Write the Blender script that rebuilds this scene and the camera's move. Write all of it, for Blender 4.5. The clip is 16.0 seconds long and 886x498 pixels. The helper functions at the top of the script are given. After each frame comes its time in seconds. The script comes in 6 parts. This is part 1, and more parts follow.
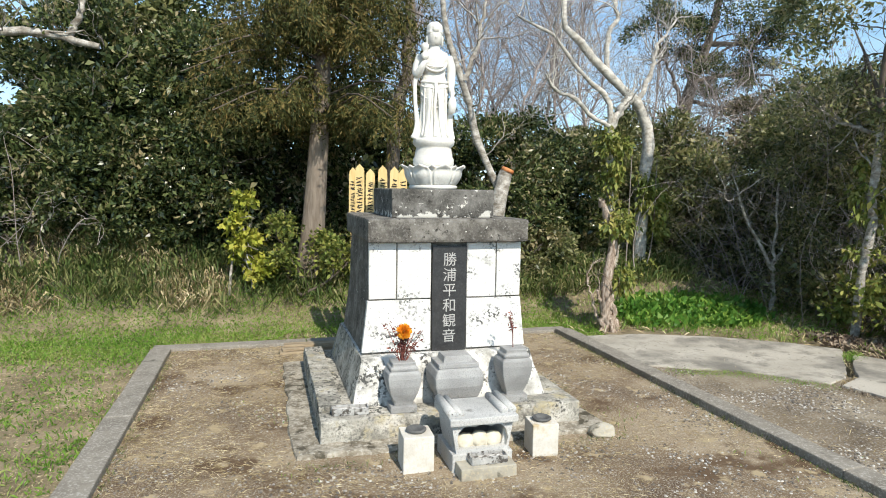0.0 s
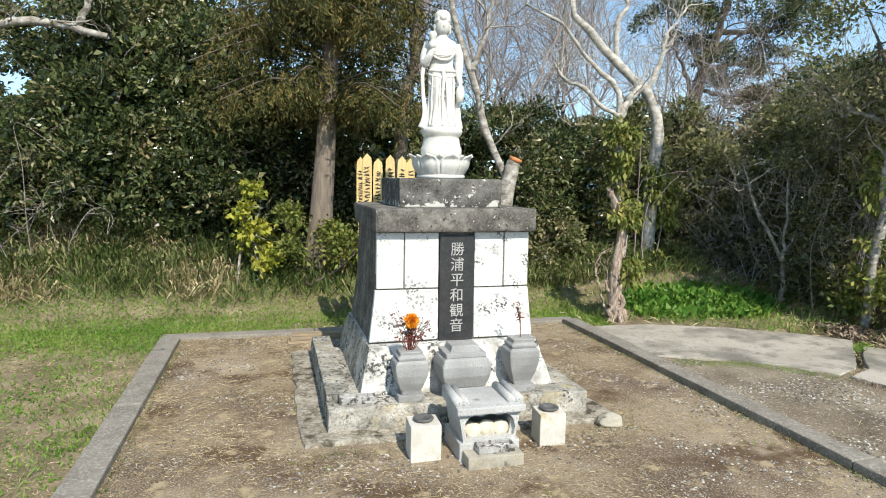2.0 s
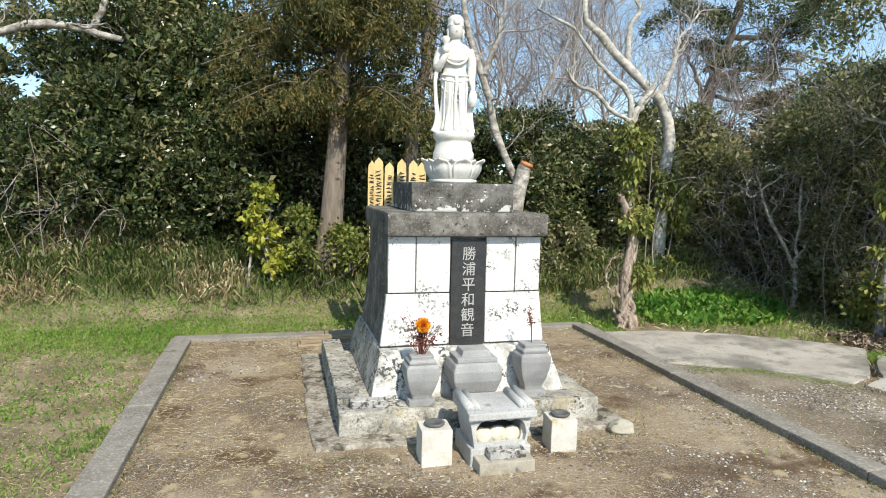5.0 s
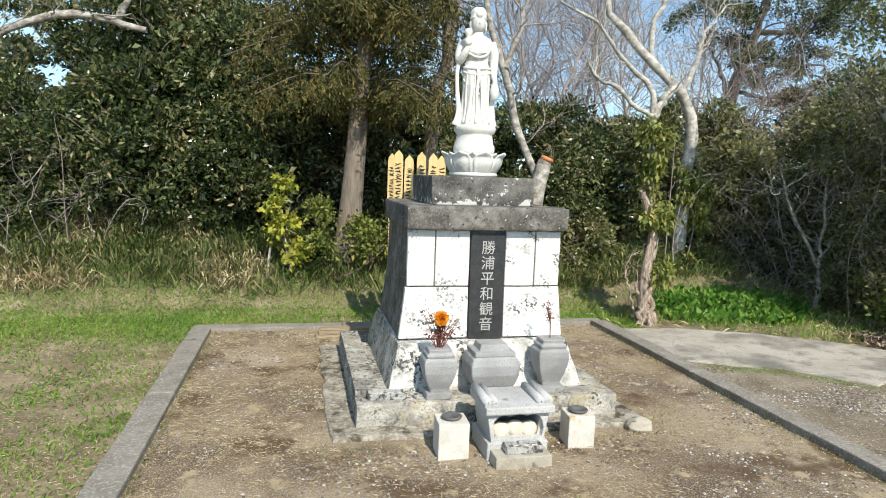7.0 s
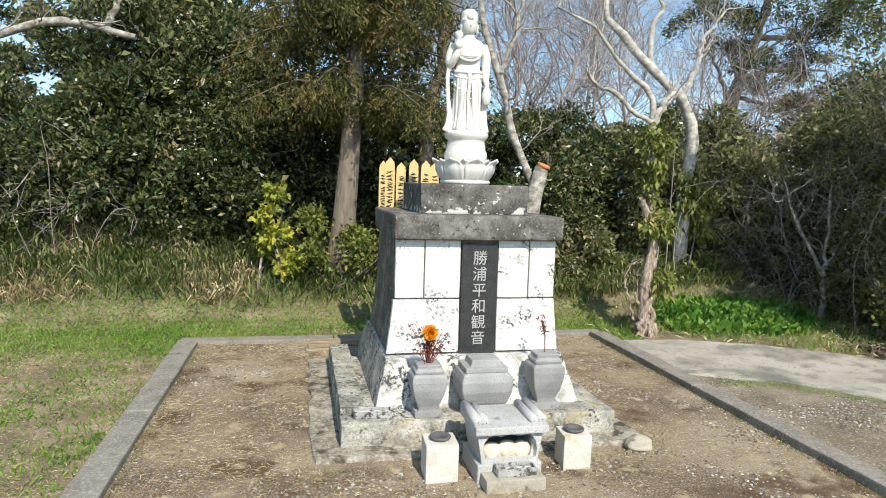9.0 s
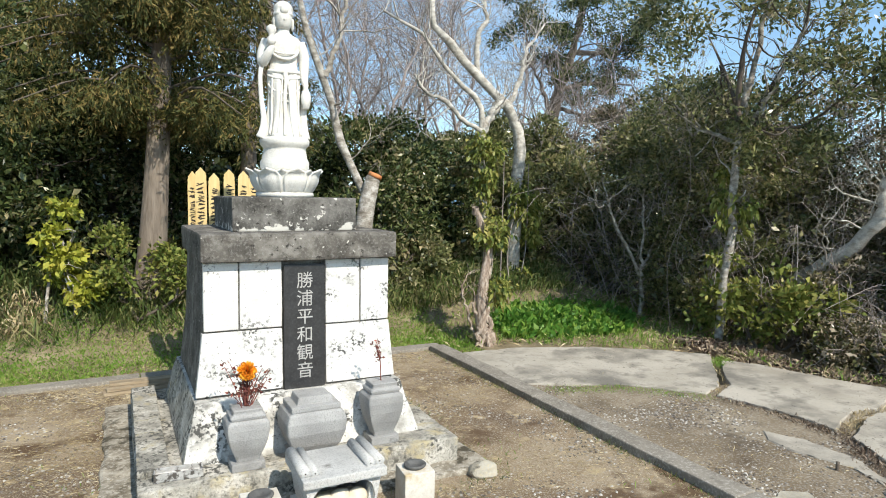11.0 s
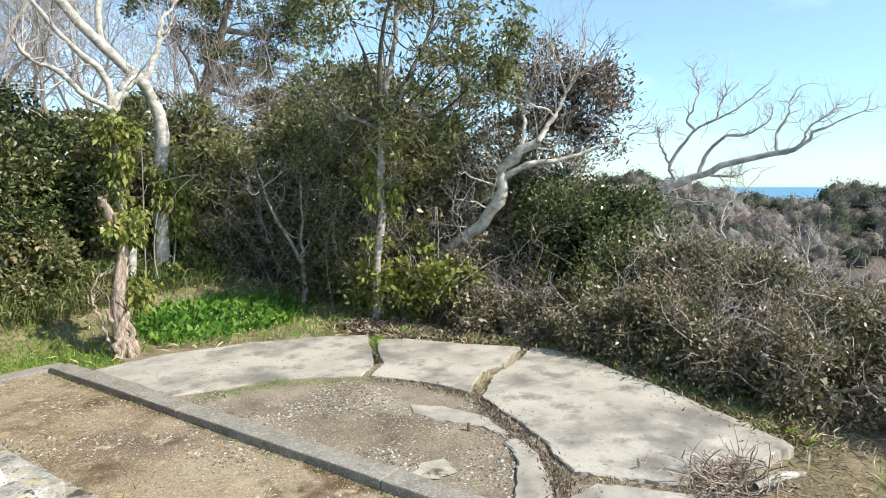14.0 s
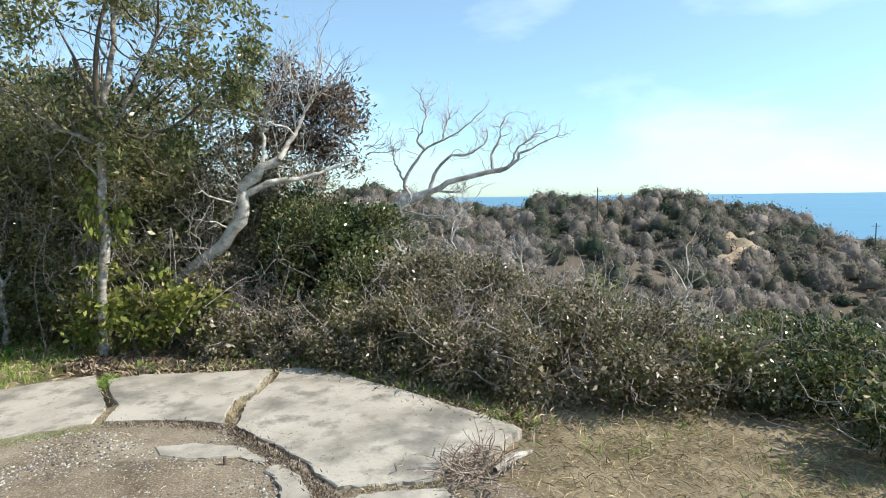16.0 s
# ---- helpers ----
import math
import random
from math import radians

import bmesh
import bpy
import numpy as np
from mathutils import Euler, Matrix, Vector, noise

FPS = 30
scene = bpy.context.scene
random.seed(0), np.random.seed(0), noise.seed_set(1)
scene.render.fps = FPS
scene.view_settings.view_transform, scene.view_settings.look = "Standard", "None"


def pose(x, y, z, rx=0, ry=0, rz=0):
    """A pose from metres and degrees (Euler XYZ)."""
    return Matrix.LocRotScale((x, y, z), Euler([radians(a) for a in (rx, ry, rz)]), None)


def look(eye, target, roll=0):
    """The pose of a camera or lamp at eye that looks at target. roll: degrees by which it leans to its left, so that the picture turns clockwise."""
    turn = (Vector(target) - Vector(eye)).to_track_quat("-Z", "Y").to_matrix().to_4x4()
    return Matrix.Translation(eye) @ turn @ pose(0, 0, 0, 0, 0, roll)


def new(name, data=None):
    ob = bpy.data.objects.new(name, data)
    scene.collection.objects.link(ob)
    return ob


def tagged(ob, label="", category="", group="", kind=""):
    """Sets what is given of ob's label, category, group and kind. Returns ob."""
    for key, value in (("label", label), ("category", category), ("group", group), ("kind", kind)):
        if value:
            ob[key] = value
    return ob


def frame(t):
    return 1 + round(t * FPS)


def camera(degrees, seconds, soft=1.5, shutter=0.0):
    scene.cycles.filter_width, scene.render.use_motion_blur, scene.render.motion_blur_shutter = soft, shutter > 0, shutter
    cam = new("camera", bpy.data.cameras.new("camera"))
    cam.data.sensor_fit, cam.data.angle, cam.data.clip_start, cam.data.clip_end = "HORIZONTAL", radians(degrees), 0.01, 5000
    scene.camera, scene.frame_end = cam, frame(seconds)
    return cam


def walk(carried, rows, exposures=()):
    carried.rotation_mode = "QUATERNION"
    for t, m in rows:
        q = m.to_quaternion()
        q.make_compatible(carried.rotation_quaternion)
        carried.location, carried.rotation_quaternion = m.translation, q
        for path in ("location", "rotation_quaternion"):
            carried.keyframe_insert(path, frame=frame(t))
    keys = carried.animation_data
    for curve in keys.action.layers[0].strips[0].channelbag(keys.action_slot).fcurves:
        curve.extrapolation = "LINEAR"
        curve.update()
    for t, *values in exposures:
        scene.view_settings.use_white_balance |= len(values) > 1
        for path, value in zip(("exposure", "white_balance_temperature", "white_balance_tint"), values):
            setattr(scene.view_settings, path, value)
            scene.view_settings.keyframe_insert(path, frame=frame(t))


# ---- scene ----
cam = camera(69.5, 16.0, soft=1.0)
PATH = [
    (0, (-0.1, 0.144, 1.781), (0.44, 2.06, 1.59), 0.9),
    (0.5, (-0.099, 0.152, 1.781), (0.432, 2.071, 1.593), 0.8),
    (1, (-0.099, 0.15, 1.781), (0.426, 2.07, 1.586), 0.9),
    (1.5, (-0.101, 0.146, 1.781), (0.417, 2.066, 1.571), 0.7),
    (2, (-0.096, 0.15, 1.774), (0.42, 2.069, 1.553), 0.9),
    (2.5, (-0.099, 0.147, 1.78), (0.417, 2.068, 1.567), 1.0),
    (3, (-0.106, 0.152, 1.769), (0.415, 2.072, 1.563), 1.0),
    (3.5, (-0.11, 0.153, 1.784), (0.403, 2.075, 1.574), 1.3),
    (6, (-0.13, 0.164, 1.774), (0.343, 2.096, 1.567), 1.4),
    (6.5, (-0.131, 0.159, 1.772), (0.323, 2.096, 1.571), 1.8),
    (7, (-0.14, 0.172, 1.775), (0.301, 2.109, 1.544), 2.0),
    (7.5, (-0.15, 0.196, 1.765), (0.288, 2.134, 1.539), 2.2),
    (8, (-0.179, 0.196, 1.768), (0.236, 2.14, 1.552), 2.4),
    (8.2, (-0.163, 0.215, 1.773), (0.242, 2.162, 1.557), 2.4),
    (10.3, (0.182, 0.611, 1.769), (0.835, 2.495, 1.611), 0.3),
    (10.5, (0.18, 0.655, 1.782), (0.895, 2.517, 1.633), 0.4),
    (11, (0.204, 0.741, 1.795), (1.108, 2.517, 1.628), 0.8),
    (11.5, (0.209, 0.803, 1.8), (1.251, 2.501, 1.636), 1.1),
    (12, (0.24, 0.824, 1.802), (1.438, 2.415, 1.614), 2.2),
    (12.5, (0.384, 0.847, 1.802), (1.69, 2.353, 1.633), 1.6),
    (13, (0.498, 0.831, 1.804), (1.967, 2.179, 1.641), 1.7),
    (13.5, (0.546, 0.796, 1.787), (2.093, 2.05, 1.596), 0.9),
    (14, (0.63, 0.804, 1.793), (2.265, 1.938, 1.591), -0.1),
    (14.5, (0.642, 0.843, 1.796), (2.36, 1.838, 1.557), -0.6),
    (15, (0.615, 0.841, 1.824), (2.44, 1.633, 1.615), -1.0),
    (15.5, (0.553, 0.86, 1.849), (2.463, 1.428, 1.678), -0.4),
    (16, (0.514, 0.825, 1.863), (2.465, 1.229, 1.693), -0.8),
]
walk(cam, [(t, look(eye, target, roll)) for t, eye, target, roll in PATH],
     exposures=[(0, 0.38), (11.8, 0.38), (13.3, 0.69), (14.5, 0.71), (16, 0.57)])

# ---- world, sun, exposure ----
SUN_AZ, SUN_EL = radians(8.5), radians(43)
sun_from = Vector((math.sin(SUN_AZ) * math.cos(SUN_EL), -math.cos(SUN_AZ) * math.cos(SUN_EL), math.sin(SUN_EL)))
world = bpy.data.worlds.new("sky")
scene.world = world
world.use_nodes = True
wn, wl = world.node_tree.nodes, world.node_tree.links
bg = wn["Background"]
sky = wn.new("ShaderNodeTexSky")
sky.sky_type = "NISHITA"
sky.sun_disc = False
sky.sun_elevation, sky.sun_rotation = SUN_EL, math.pi - SUN_AZ
sky.altitude, sky.air_density, sky.dust_density, sky.ozone_density = 60, 1.0, 0.2, 1.2
w_co = wn.new("ShaderNodeTexCoord")
w_map = wn.new("ShaderNodeMapping")
w_map.inputs["Scale"].default_value = (1.2, 2.2, 7.0)
w_map.inputs["Rotation"].default_value = (0.25, 0.1, 0.5)
w_noise = wn.new("ShaderNodeTexNoise")
w_noise.inputs["Scale"].default_value, w_noise.inputs["Detail"].default_value, w_noise.inputs["Roughness"].default_value = 1.3, 6, 0.55
w_ramp = wn.new("ShaderNodeValToRGB")
w_ramp.color_ramp.elements[0].position, w_ramp.color_ramp.elements[1].position = 0.5, 0.78
w_ramp.color_ramp.elements[1].color = (0.5, 0.5, 0.5, 1)
w_mix = wn.new("ShaderNodeMix")
w_mix.data_type = "RGBA"
w_mix.inputs[7].default_value = (5.6, 6.7, 7.7, 1)
wl.new(w_co.outputs["Generated"], w_map.inputs[0])
wl.new(w_map.outputs[0], w_noise.inputs["Vector"])
wl.new(w_noise.outputs["Fac"], w_ramp.inputs[0])
wl.new(w_ramp.outputs[0], w_mix.inputs[0])
w_sep = wn.new("ShaderNodeSeparateXYZ")
w_low = wn.new("ShaderNodeMapRange")
w_low.inputs[1].default_value, w_low.inputs[2].default_value = 0.0, 0.4
w_tint = wn.new("ShaderNodeMix")
w_tint.data_type = "RGBA"
w_tint.inputs[6].default_value, w_tint.inputs[7].default_value = (0.52, 0.73, 0.95, 1), (1.04, 1.06, 0.92, 1)
w_mul = wn.new("ShaderNodeMix")
w_mul.data_type, w_mul.blend_type = "RGBA", "MULTIPLY"
w_mul.inputs[0].default_value = 1.0
wl.new(w_co.outputs["Generated"], w_sep.inputs[0])
wl.new(w_sep.outputs[2], w_low.inputs[0])
wl.new(w_low.outputs[0], w_tint.inputs[0])
wl.new(sky.outputs[0], w_mul.inputs[6])
wl.new(w_tint.outputs[2], w_mul.inputs[7])
wl.new(w_mul.outputs[2], w_mix.inputs[6])
wl.new(w_mix.outputs[2], bg.inputs[0])
bg.inputs[1].default_value = 0.155
sun = new("sun", bpy.data.lights.new("sun", "SUN"))
sun.data.energy, sun.data.angle, sun.data.color = 4.3, radians(0.6), (1.0, 0.93, 0.81)
sun.matrix_world = look(sun_from * 50, (0, 0, 0))


# ---- materials ----
def material(name, stops, scale=4.0, detail=6.0, rough=0.8, bump=0.3, bump_scale=40.0, fine=None, fine_amount=0.35, island=0.0, spec=0.3,
             translucent=0.0, stretch=(1, 1, 1), metal=0.0, stains=None, fine_scale=60.0, per_object=0.0):
    """A surface of two noises: stops are (place, colour) of the coarse one, fine a second colour from a finer one, stains (colour, low, high, scale), with a coarser gate (scale, low, high) for those that come in patches."""
    m = bpy.data.materials.new(name)
    m.use_nodes = True
    n, l = m.node_tree.nodes, m.node_tree.links
    p = n["Principled BSDF"]
    p.inputs["Roughness"].default_value, p.inputs["Metallic"].default_value = rough, metal
    p.inputs["Specular IOR Level"].default_value = spec
    co = n.new("ShaderNodeTexCoord")
    mp = n.new("ShaderNodeMapping")
    mp.inputs["Scale"].default_value = stretch
    geo = n.new("ShaderNodeNewGeometry")
    l.new(geo.outputs["Position"], mp.inputs[0])

    def tex(s, d):
        t = n.new("ShaderNodeTexNoise")
        t.inputs["Scale"].default_value, t.inputs["Detail"].default_value, t.inputs["Roughness"].default_value = s, d, 0.6
        l.new(mp.outputs[0], t.inputs["Vector"])
        return t.outputs["Fac"]

    value = tex(scale, detail)
    if island or per_object:
        add = n.new("ShaderNodeMath")
        add.operation = "MULTIPLY_ADD"
        add.inputs[1].default_value = island or per_object
        if island:
            l.new(geo.outputs["Random Per Island"], add.inputs[0])
        else:
            oi = n.new("ShaderNodeObjectInfo")
            l.new(oi.outputs["Random"], add.inputs[0])
        sub = n.new("ShaderNodeMath")
        sub.operation = "SUBTRACT"
        sub.inputs[1].default_value = (island or per_object) / 2
        l.new(value, sub.inputs[0])
        l.new(sub.outputs[0], add.inputs[2])
        value = add.outputs[0]
    ramp = n.new("ShaderNodeValToRGB")
    els = ramp.color_ramp.elements
    while len(els) < len(stops):
        els.new(0.5)
    for e, (at, c) in zip(els, stops):
        e.position, e.color = at, (*c, 1)
    l.new(value, ramp.inputs[0])
    colour = ramp.outputs[0]

    def blend(factor, other):
        mix = n.new("ShaderNodeMix")
        mix.data_type = "RGBA"
        l.new(factor, mix.inputs[0])
        l.new(colour, mix.inputs[6])
        mix.inputs[7].default_value = (*other, 1)
        return mix.outputs[2]

    def band(source, low, high, top=1.0):
        r = n.new("ShaderNodeMapRange")
        r.inputs[1].default_value, r.inputs[2].default_value, r.inputs[4].default_value = low, high, top
        l.new(source, r.inputs[0])
        return r.outputs[0]

    if fine:
        colour = blend(band(tex(fine_scale, 3), 0.5, 0.66, fine_amount * 2), fine)
    for c, low, high, s, *gate in stains or ():
        amount = band(tex(s, 8), low, high)
        if gate:
            both = n.new("ShaderNodeMath")
            both.operation = "MULTIPLY"
            l.new(amount, both.inputs[0])
            l.new(band(tex(gate[0], 4), gate[1], gate[2]), both.inputs[1])
            amount = both.outputs[0]
        colour = blend(amount, c)
    l.new(colour, p.inputs["Base Color"])
    if bump:
        b = n.new("ShaderNodeBump")
        b.inputs["Strength"].default_value, b.inputs["Distance"].default_value = bump, 0.01
        l.new(tex(bump_scale, 5), b.inputs["Height"])
        l.new(b.outputs[0], p.inputs["Normal"])
    if translucent:
        tr = n.new("ShaderNodeBsdfTranslucent")
        mx = n.new("ShaderNodeMixShader")
        mx.inputs[0].default_value = translucent
        l.new(colour, tr.inputs[0])
        l.new(p.outputs[0], mx.inputs[1])
        l.new(tr.outputs[0], mx.inputs[2])
        l.new(mx.outputs[0], n["Material Output"].inputs[0])
    return m


M = dict(
    lawn=material("lawn", [(0.3, (0.115, 0.098, 0.058)), (0.48, (0.185, 0.15, 0.095)), (0.62, (0.30, 0.245, 0.165))], 2.2, 9, rough=0.95, bump=0.8, bump_scale=30, fine=(0.32, 0.26, 0.15), fine_scale=45),
    yard=material("yard_soil", [(0.3, (0.10, 0.064, 0.04)), (0.45, (0.175, 0.122, 0.074)), (0.55, (0.27, 0.205, 0.132)), (0.7, (0.36, 0.29, 0.2))], 1.1, 12, 0.95, 1.0, 55,
                  (0.46, 0.42, 0.34), 0.4, fine_scale=85, stains=[((0.12, 0.078, 0.046), 0.54, 0.62, 1.6), ((0.40, 0.32, 0.2), 0.58, 0.66, 5)]),
    gravel=material("gravel", [(0.3, (0.11, 0.08, 0.05)), (0.5, (0.215, 0.17, 0.115)), (0.68, (0.33, 0.28, 0.205))], 1.6, 10, 0.95, 1.0, 60, (0.42, 0.40, 0.36), 0.3, fine_scale=55,
                    stains=[((0.09, 0.07, 0.05), 0.55, 0.7, 1.7)]),
    kerb=material("kerb_concrete", [(0.3, (0.17, 0.152, 0.125)), (0.7, (0.31, 0.283, 0.24))], 5, 10, 0.9, 0.5, 70, (0.5, 0.48, 0.44), 0.25, stains=[((0.12, 0.11, 0.09), 0.58, 0.72, 5)]),
    slab=material("slab_concrete", [(0.3, (0.31, 0.28, 0.23)), (0.5, (0.43, 0.395, 0.335)), (0.7, (0.52, 0.48, 0.415))], 1.4, 8, 0.9, 0.35, 90, (0.30, 0.29, 0.26), 0.2,
                  stains=[((0.19, 0.178, 0.155), 0.5, 0.64, 1.3), ((0.22, 0.205, 0.175), 0.52, 0.66, 4), ((0.10, 0.095, 0.08), 0.60, 0.65, 45, 3, 0.5, 0.62), ((0.08, 0.075, 0.065), 0.66, 0.68, 26)]),
    white=material("white_stone", [(0.3, (0.60, 0.59, 0.555)), (0.6, (0.74, 0.73, 0.70))], 3, 8, 0.75, 0.35, 60, (0.55, 0.54, 0.51), 0.2,
                   stains=[((0.38, 0.375, 0.35), 0.5, 0.7, 9, 3.0, 0.48, 0.6), ((0.09, 0.09, 0.085), 0.515, 0.56, 42, 4.5, 0.53, 0.63), ((0.13, 0.125, 0.115), 0.645, 0.67, 55)]),
    plinth=material("stained_white_stone", [(0.35, (0.30, 0.29, 0.265)), (0.5, (0.60, 0.59, 0.555)), (0.62, (0.74, 0.73, 0.70))], 6, 10, 0.8, 0.7, 50, (0.40, 0.39, 0.36), 0.3,
                    stains=[((0.33, 0.32, 0.29), 0.48, 0.66, 9, 2.6, 0.45, 0.58), ((0.075, 0.075, 0.07), 0.49, 0.55, 34, 4, 0.49, 0.6), ((0.12, 0.115, 0.10), 0.63, 0.66, 50)]),
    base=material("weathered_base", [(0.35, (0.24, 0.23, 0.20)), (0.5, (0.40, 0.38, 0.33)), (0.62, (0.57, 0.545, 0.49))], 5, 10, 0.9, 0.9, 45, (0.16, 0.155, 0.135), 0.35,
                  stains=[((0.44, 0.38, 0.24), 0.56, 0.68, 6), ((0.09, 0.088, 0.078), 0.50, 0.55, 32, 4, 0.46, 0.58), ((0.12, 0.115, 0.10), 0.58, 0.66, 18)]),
    rubble=material("rubble_footing", [(0.35, (0.13, 0.11, 0.08)), (0.5, (0.25, 0.22, 0.17)), (0.65, (0.42, 0.385, 0.32))], 9, 11, 0.95, 1.0, 35, (0.5, 0.47, 0.41), 0.35, fine_scale=40, stains=[((0.08, 0.07, 0.05), 0.54, 0.62, 8)]),
    altar=material("pale_granite", [(0.3, (0.38, 0.377, 0.365)), (0.6, (0.54, 0.537, 0.52))], 4, 8, 0.7, 0.4, 120, (0.24, 0.24, 0.235), 0.3, fine_scale=120, stains=[((0.2, 0.195, 0.18), 0.6, 0.72, 8)]),
    dark=material("dark_granite", [(0.32, (0.055, 0.05, 0.044)), (0.5, (0.125, 0.115, 0.10)), (0.66, (0.25, 0.235, 0.21))], 7, 10, 0.9, 0.5, 60, (0.26, 0.25, 0.23), 0.25,
                  stains=[((0.58, 0.56, 0.51), 0.655, 0.675, 30), ((0.04, 0.037, 0.032), 0.6, 0.66, 24)]),
    streaked=material("streaked_granite", [(0.32, (0.045, 0.042, 0.038)), (0.5, (0.10, 0.095, 0.085)), (0.66, (0.20, 0.19, 0.175))], 7, 10, 0.9, 0.5, 60, (0.22, 0.21, 0.19), 0.25,
                  stains=[((0.58, 0.56, 0.51), 0.62, 0.65, 20), ((0.04, 0.037, 0.032), 0.6, 0.66, 24)]),
    grey=material("grey_granite", [(0.3, (0.24, 0.238, 0.232)), (0.6, (0.37, 0.368, 0.36))], 4, 8, 0.7, 0.4, 120, (0.20, 0.20, 0.20), 0.3, fine_scale=120,
                  stains=[((0.17, 0.17, 0.16), 0.6, 0.7, 8)]),
    statue=material("statue_stone", [(0.3, (0.58, 0.565, 0.52)), (0.6, (0.74, 0.72, 0.67))], 5, 8, 0.75, 0.3, 70, (0.5, 0.48, 0.42), 0.15, stains=[((0.30, 0.29, 0.26), 0.66, 0.74, 12)]),
    plaque=material("black_granite", [(0.3, (0.022, 0.022, 0.023)), (0.7, (0.045, 0.045, 0.046))], 20, 6, 0.32, 0.05, 200, (0.08, 0.08, 0.08), 0.2, spec=0.5),
    letter=material("letter_grey", [(0.3, (0.34, 0.335, 0.32)), (0.7, (0.50, 0.49, 0.47))], 30, 4, 0.8, 0.1),
    lumps=material("cream_sand", [(0.3, (0.56, 0.50, 0.38)), (0.7, (0.74, 0.69, 0.58))], 14, 6, 0.95, 0.5, 90),
    sill=material("weathered_step", [(0.3, (0.27, 0.25, 0.20)), (0.65, (0.46, 0.43, 0.36))], 7, 9, 0.9, 0.5, 60, (0.5, 0.42, 0.28), 0.25, stains=[((0.10, 0.09, 0.07), 0.56, 0.66, 9)]),
    post=material("pale_post_stone", [(0.3, (0.50, 0.47, 0.41)), (0.65, (0.68, 0.66, 0.61))], 6, 8, 0.8, 0.3, 80, (0.5, 0.44, 0.33), 0.2, stains=[((0.50, 0.40, 0.25), 0.58, 0.72, 6)]),
    cup=material("dark_cup", [(0.3, (0.07, 0.07, 0.07)), (0.7, (0.14, 0.14, 0.135))], 20, 4, 0.6, 0.2),
    steel=material("dull_metal", [(0.3, (0.36, 0.355, 0.34)), (0.7, (0.58, 0.57, 0.55))], 30, 5, 0.55, 0.1, metal=0.3, stains=[((0.10, 0.09, 0.08), 0.5, 0.6, 25)]),
    wood=material("pale_cedar", [(0.3, (0.60, 0.42, 0.17)), (0.7, (0.74, 0.57, 0.28))], 5, 6, 0.75, 0.2, 60, stretch=(6, 6, 1)),
    plank=material("grey_plank", [(0.3, (0.22, 0.17, 0.11)), (0.7, (0.44, 0.36, 0.25))], 6, 6, 0.9, 0.4, 60, stretch=(1, 6, 6)),
    ink=material("ink", [(0.3, (0.03, 0.025, 0.02)), (0.7, (0.06, 0.05, 0.04))], 20, 3, 0.8, 0),
    orange=material("orange_petal", [(0.3, (0.85, 0.28, 0.012)), (0.7, (0.95, 0.46, 0.04))], 20, 4, 0.6, 0.1, island=0.3, translucent=0.15),
    dried=material("dried_flower", [(0.3, (0.10, 0.03, 0.03)), (0.7, (0.28, 0.10, 0.07))], 20, 4, 0.8, 0.1, island=0.5),
    cut=material("cut_wood", [(0.3, (0.50, 0.16, 0.05)), (0.7, (0.62, 0.28, 0.12))], 12, 4, 0.8, 0.3),
    bark=material("cedar_bark", [(0.3, (0.15, 0.12, 0.095)), (0.7, (0.30, 0.25, 0.20))], 6, 8, 0.95, 1.0, 30, stretch=(5, 5, 0.7)),
    pale=material("pale_bark", [(0.35, (0.17, 0.145, 0.115)), (0.5, (0.36, 0.33, 0.285)), (0.65, (0.60, 0.57, 0.52))], 9, 9, 0.9, 1.0, 30, (0.16, 0.14, 0.115), 0.35, stretch=(1, 1, 1.6)),
    chalk=material("white_bark", [(0.35, (0.30, 0.27, 0.225)), (0.5, (0.52, 0.49, 0.44)), (0.65, (0.70, 0.67, 0.61))], 9, 9, 0.9, 0.8, 30, (0.28, 0.25, 0.2), 0.3, stretch=(1, 1, 1.6)),
    torn=material("torn_bark", [(0.35, (0.16, 0.115, 0.085)), (0.5, (0.34, 0.27, 0.215)), (0.65, (0.54, 0.46, 0.385))], 12, 9, 0.95, 1.0, 30, stretch=(3, 3, 0.8)),
    dim=material("dim_bark", [(0.3, (0.08, 0.065, 0.05)), (0.7, (0.17, 0.14, 0.115))], 6, 8, 0.95, 0.7, 30),
    twig=material("bare_twig", [(0.3, (0.21, 0.175, 0.16)), (0.7, (0.46, 0.405, 0.38))], 6, 4, 0.9, 0, island=0.4),
    leaf=material("evergreen_leaf", [(0.25, (0.032, 0.05, 0.02)), (0.5, (0.085, 0.12, 0.04)), (0.75, (0.19, 0.22, 0.08)), (0.97, (0.40, 0.34, 0.19))], 1.2, 3, 0.26, 0, island=0.85, spec=0.6, translucent=0.32),
    leaf2=material("olive_leaf", [(0.2, (0.09, 0.11, 0.045)), (0.5, (0.20, 0.225, 0.085)), (0.75, (0.35, 0.345, 0.15)), (0.97, (0.54, 0.46, 0.29))], 1.2, 3, 0.28, 0, island=0.85, spec=0.5, translucent=0.44),
    cedar=material("cedar_spray", [(0.2, (0.035, 0.045, 0.012)), (0.5, (0.085, 0.095, 0.024)), (0.8, (0.21, 0.155, 0.05))], 2.2, 3, 0.7, 0, island=0.7, translucent=0.15),
    yellow=material("yellow_leaf", [(0.2, (0.20, 0.24, 0.03)), (0.6, (0.40, 0.42, 0.06)), (0.9, (0.52, 0.48, 0.10))], 2, 3, 0.5, 0, island=0.7, translucent=0.3),
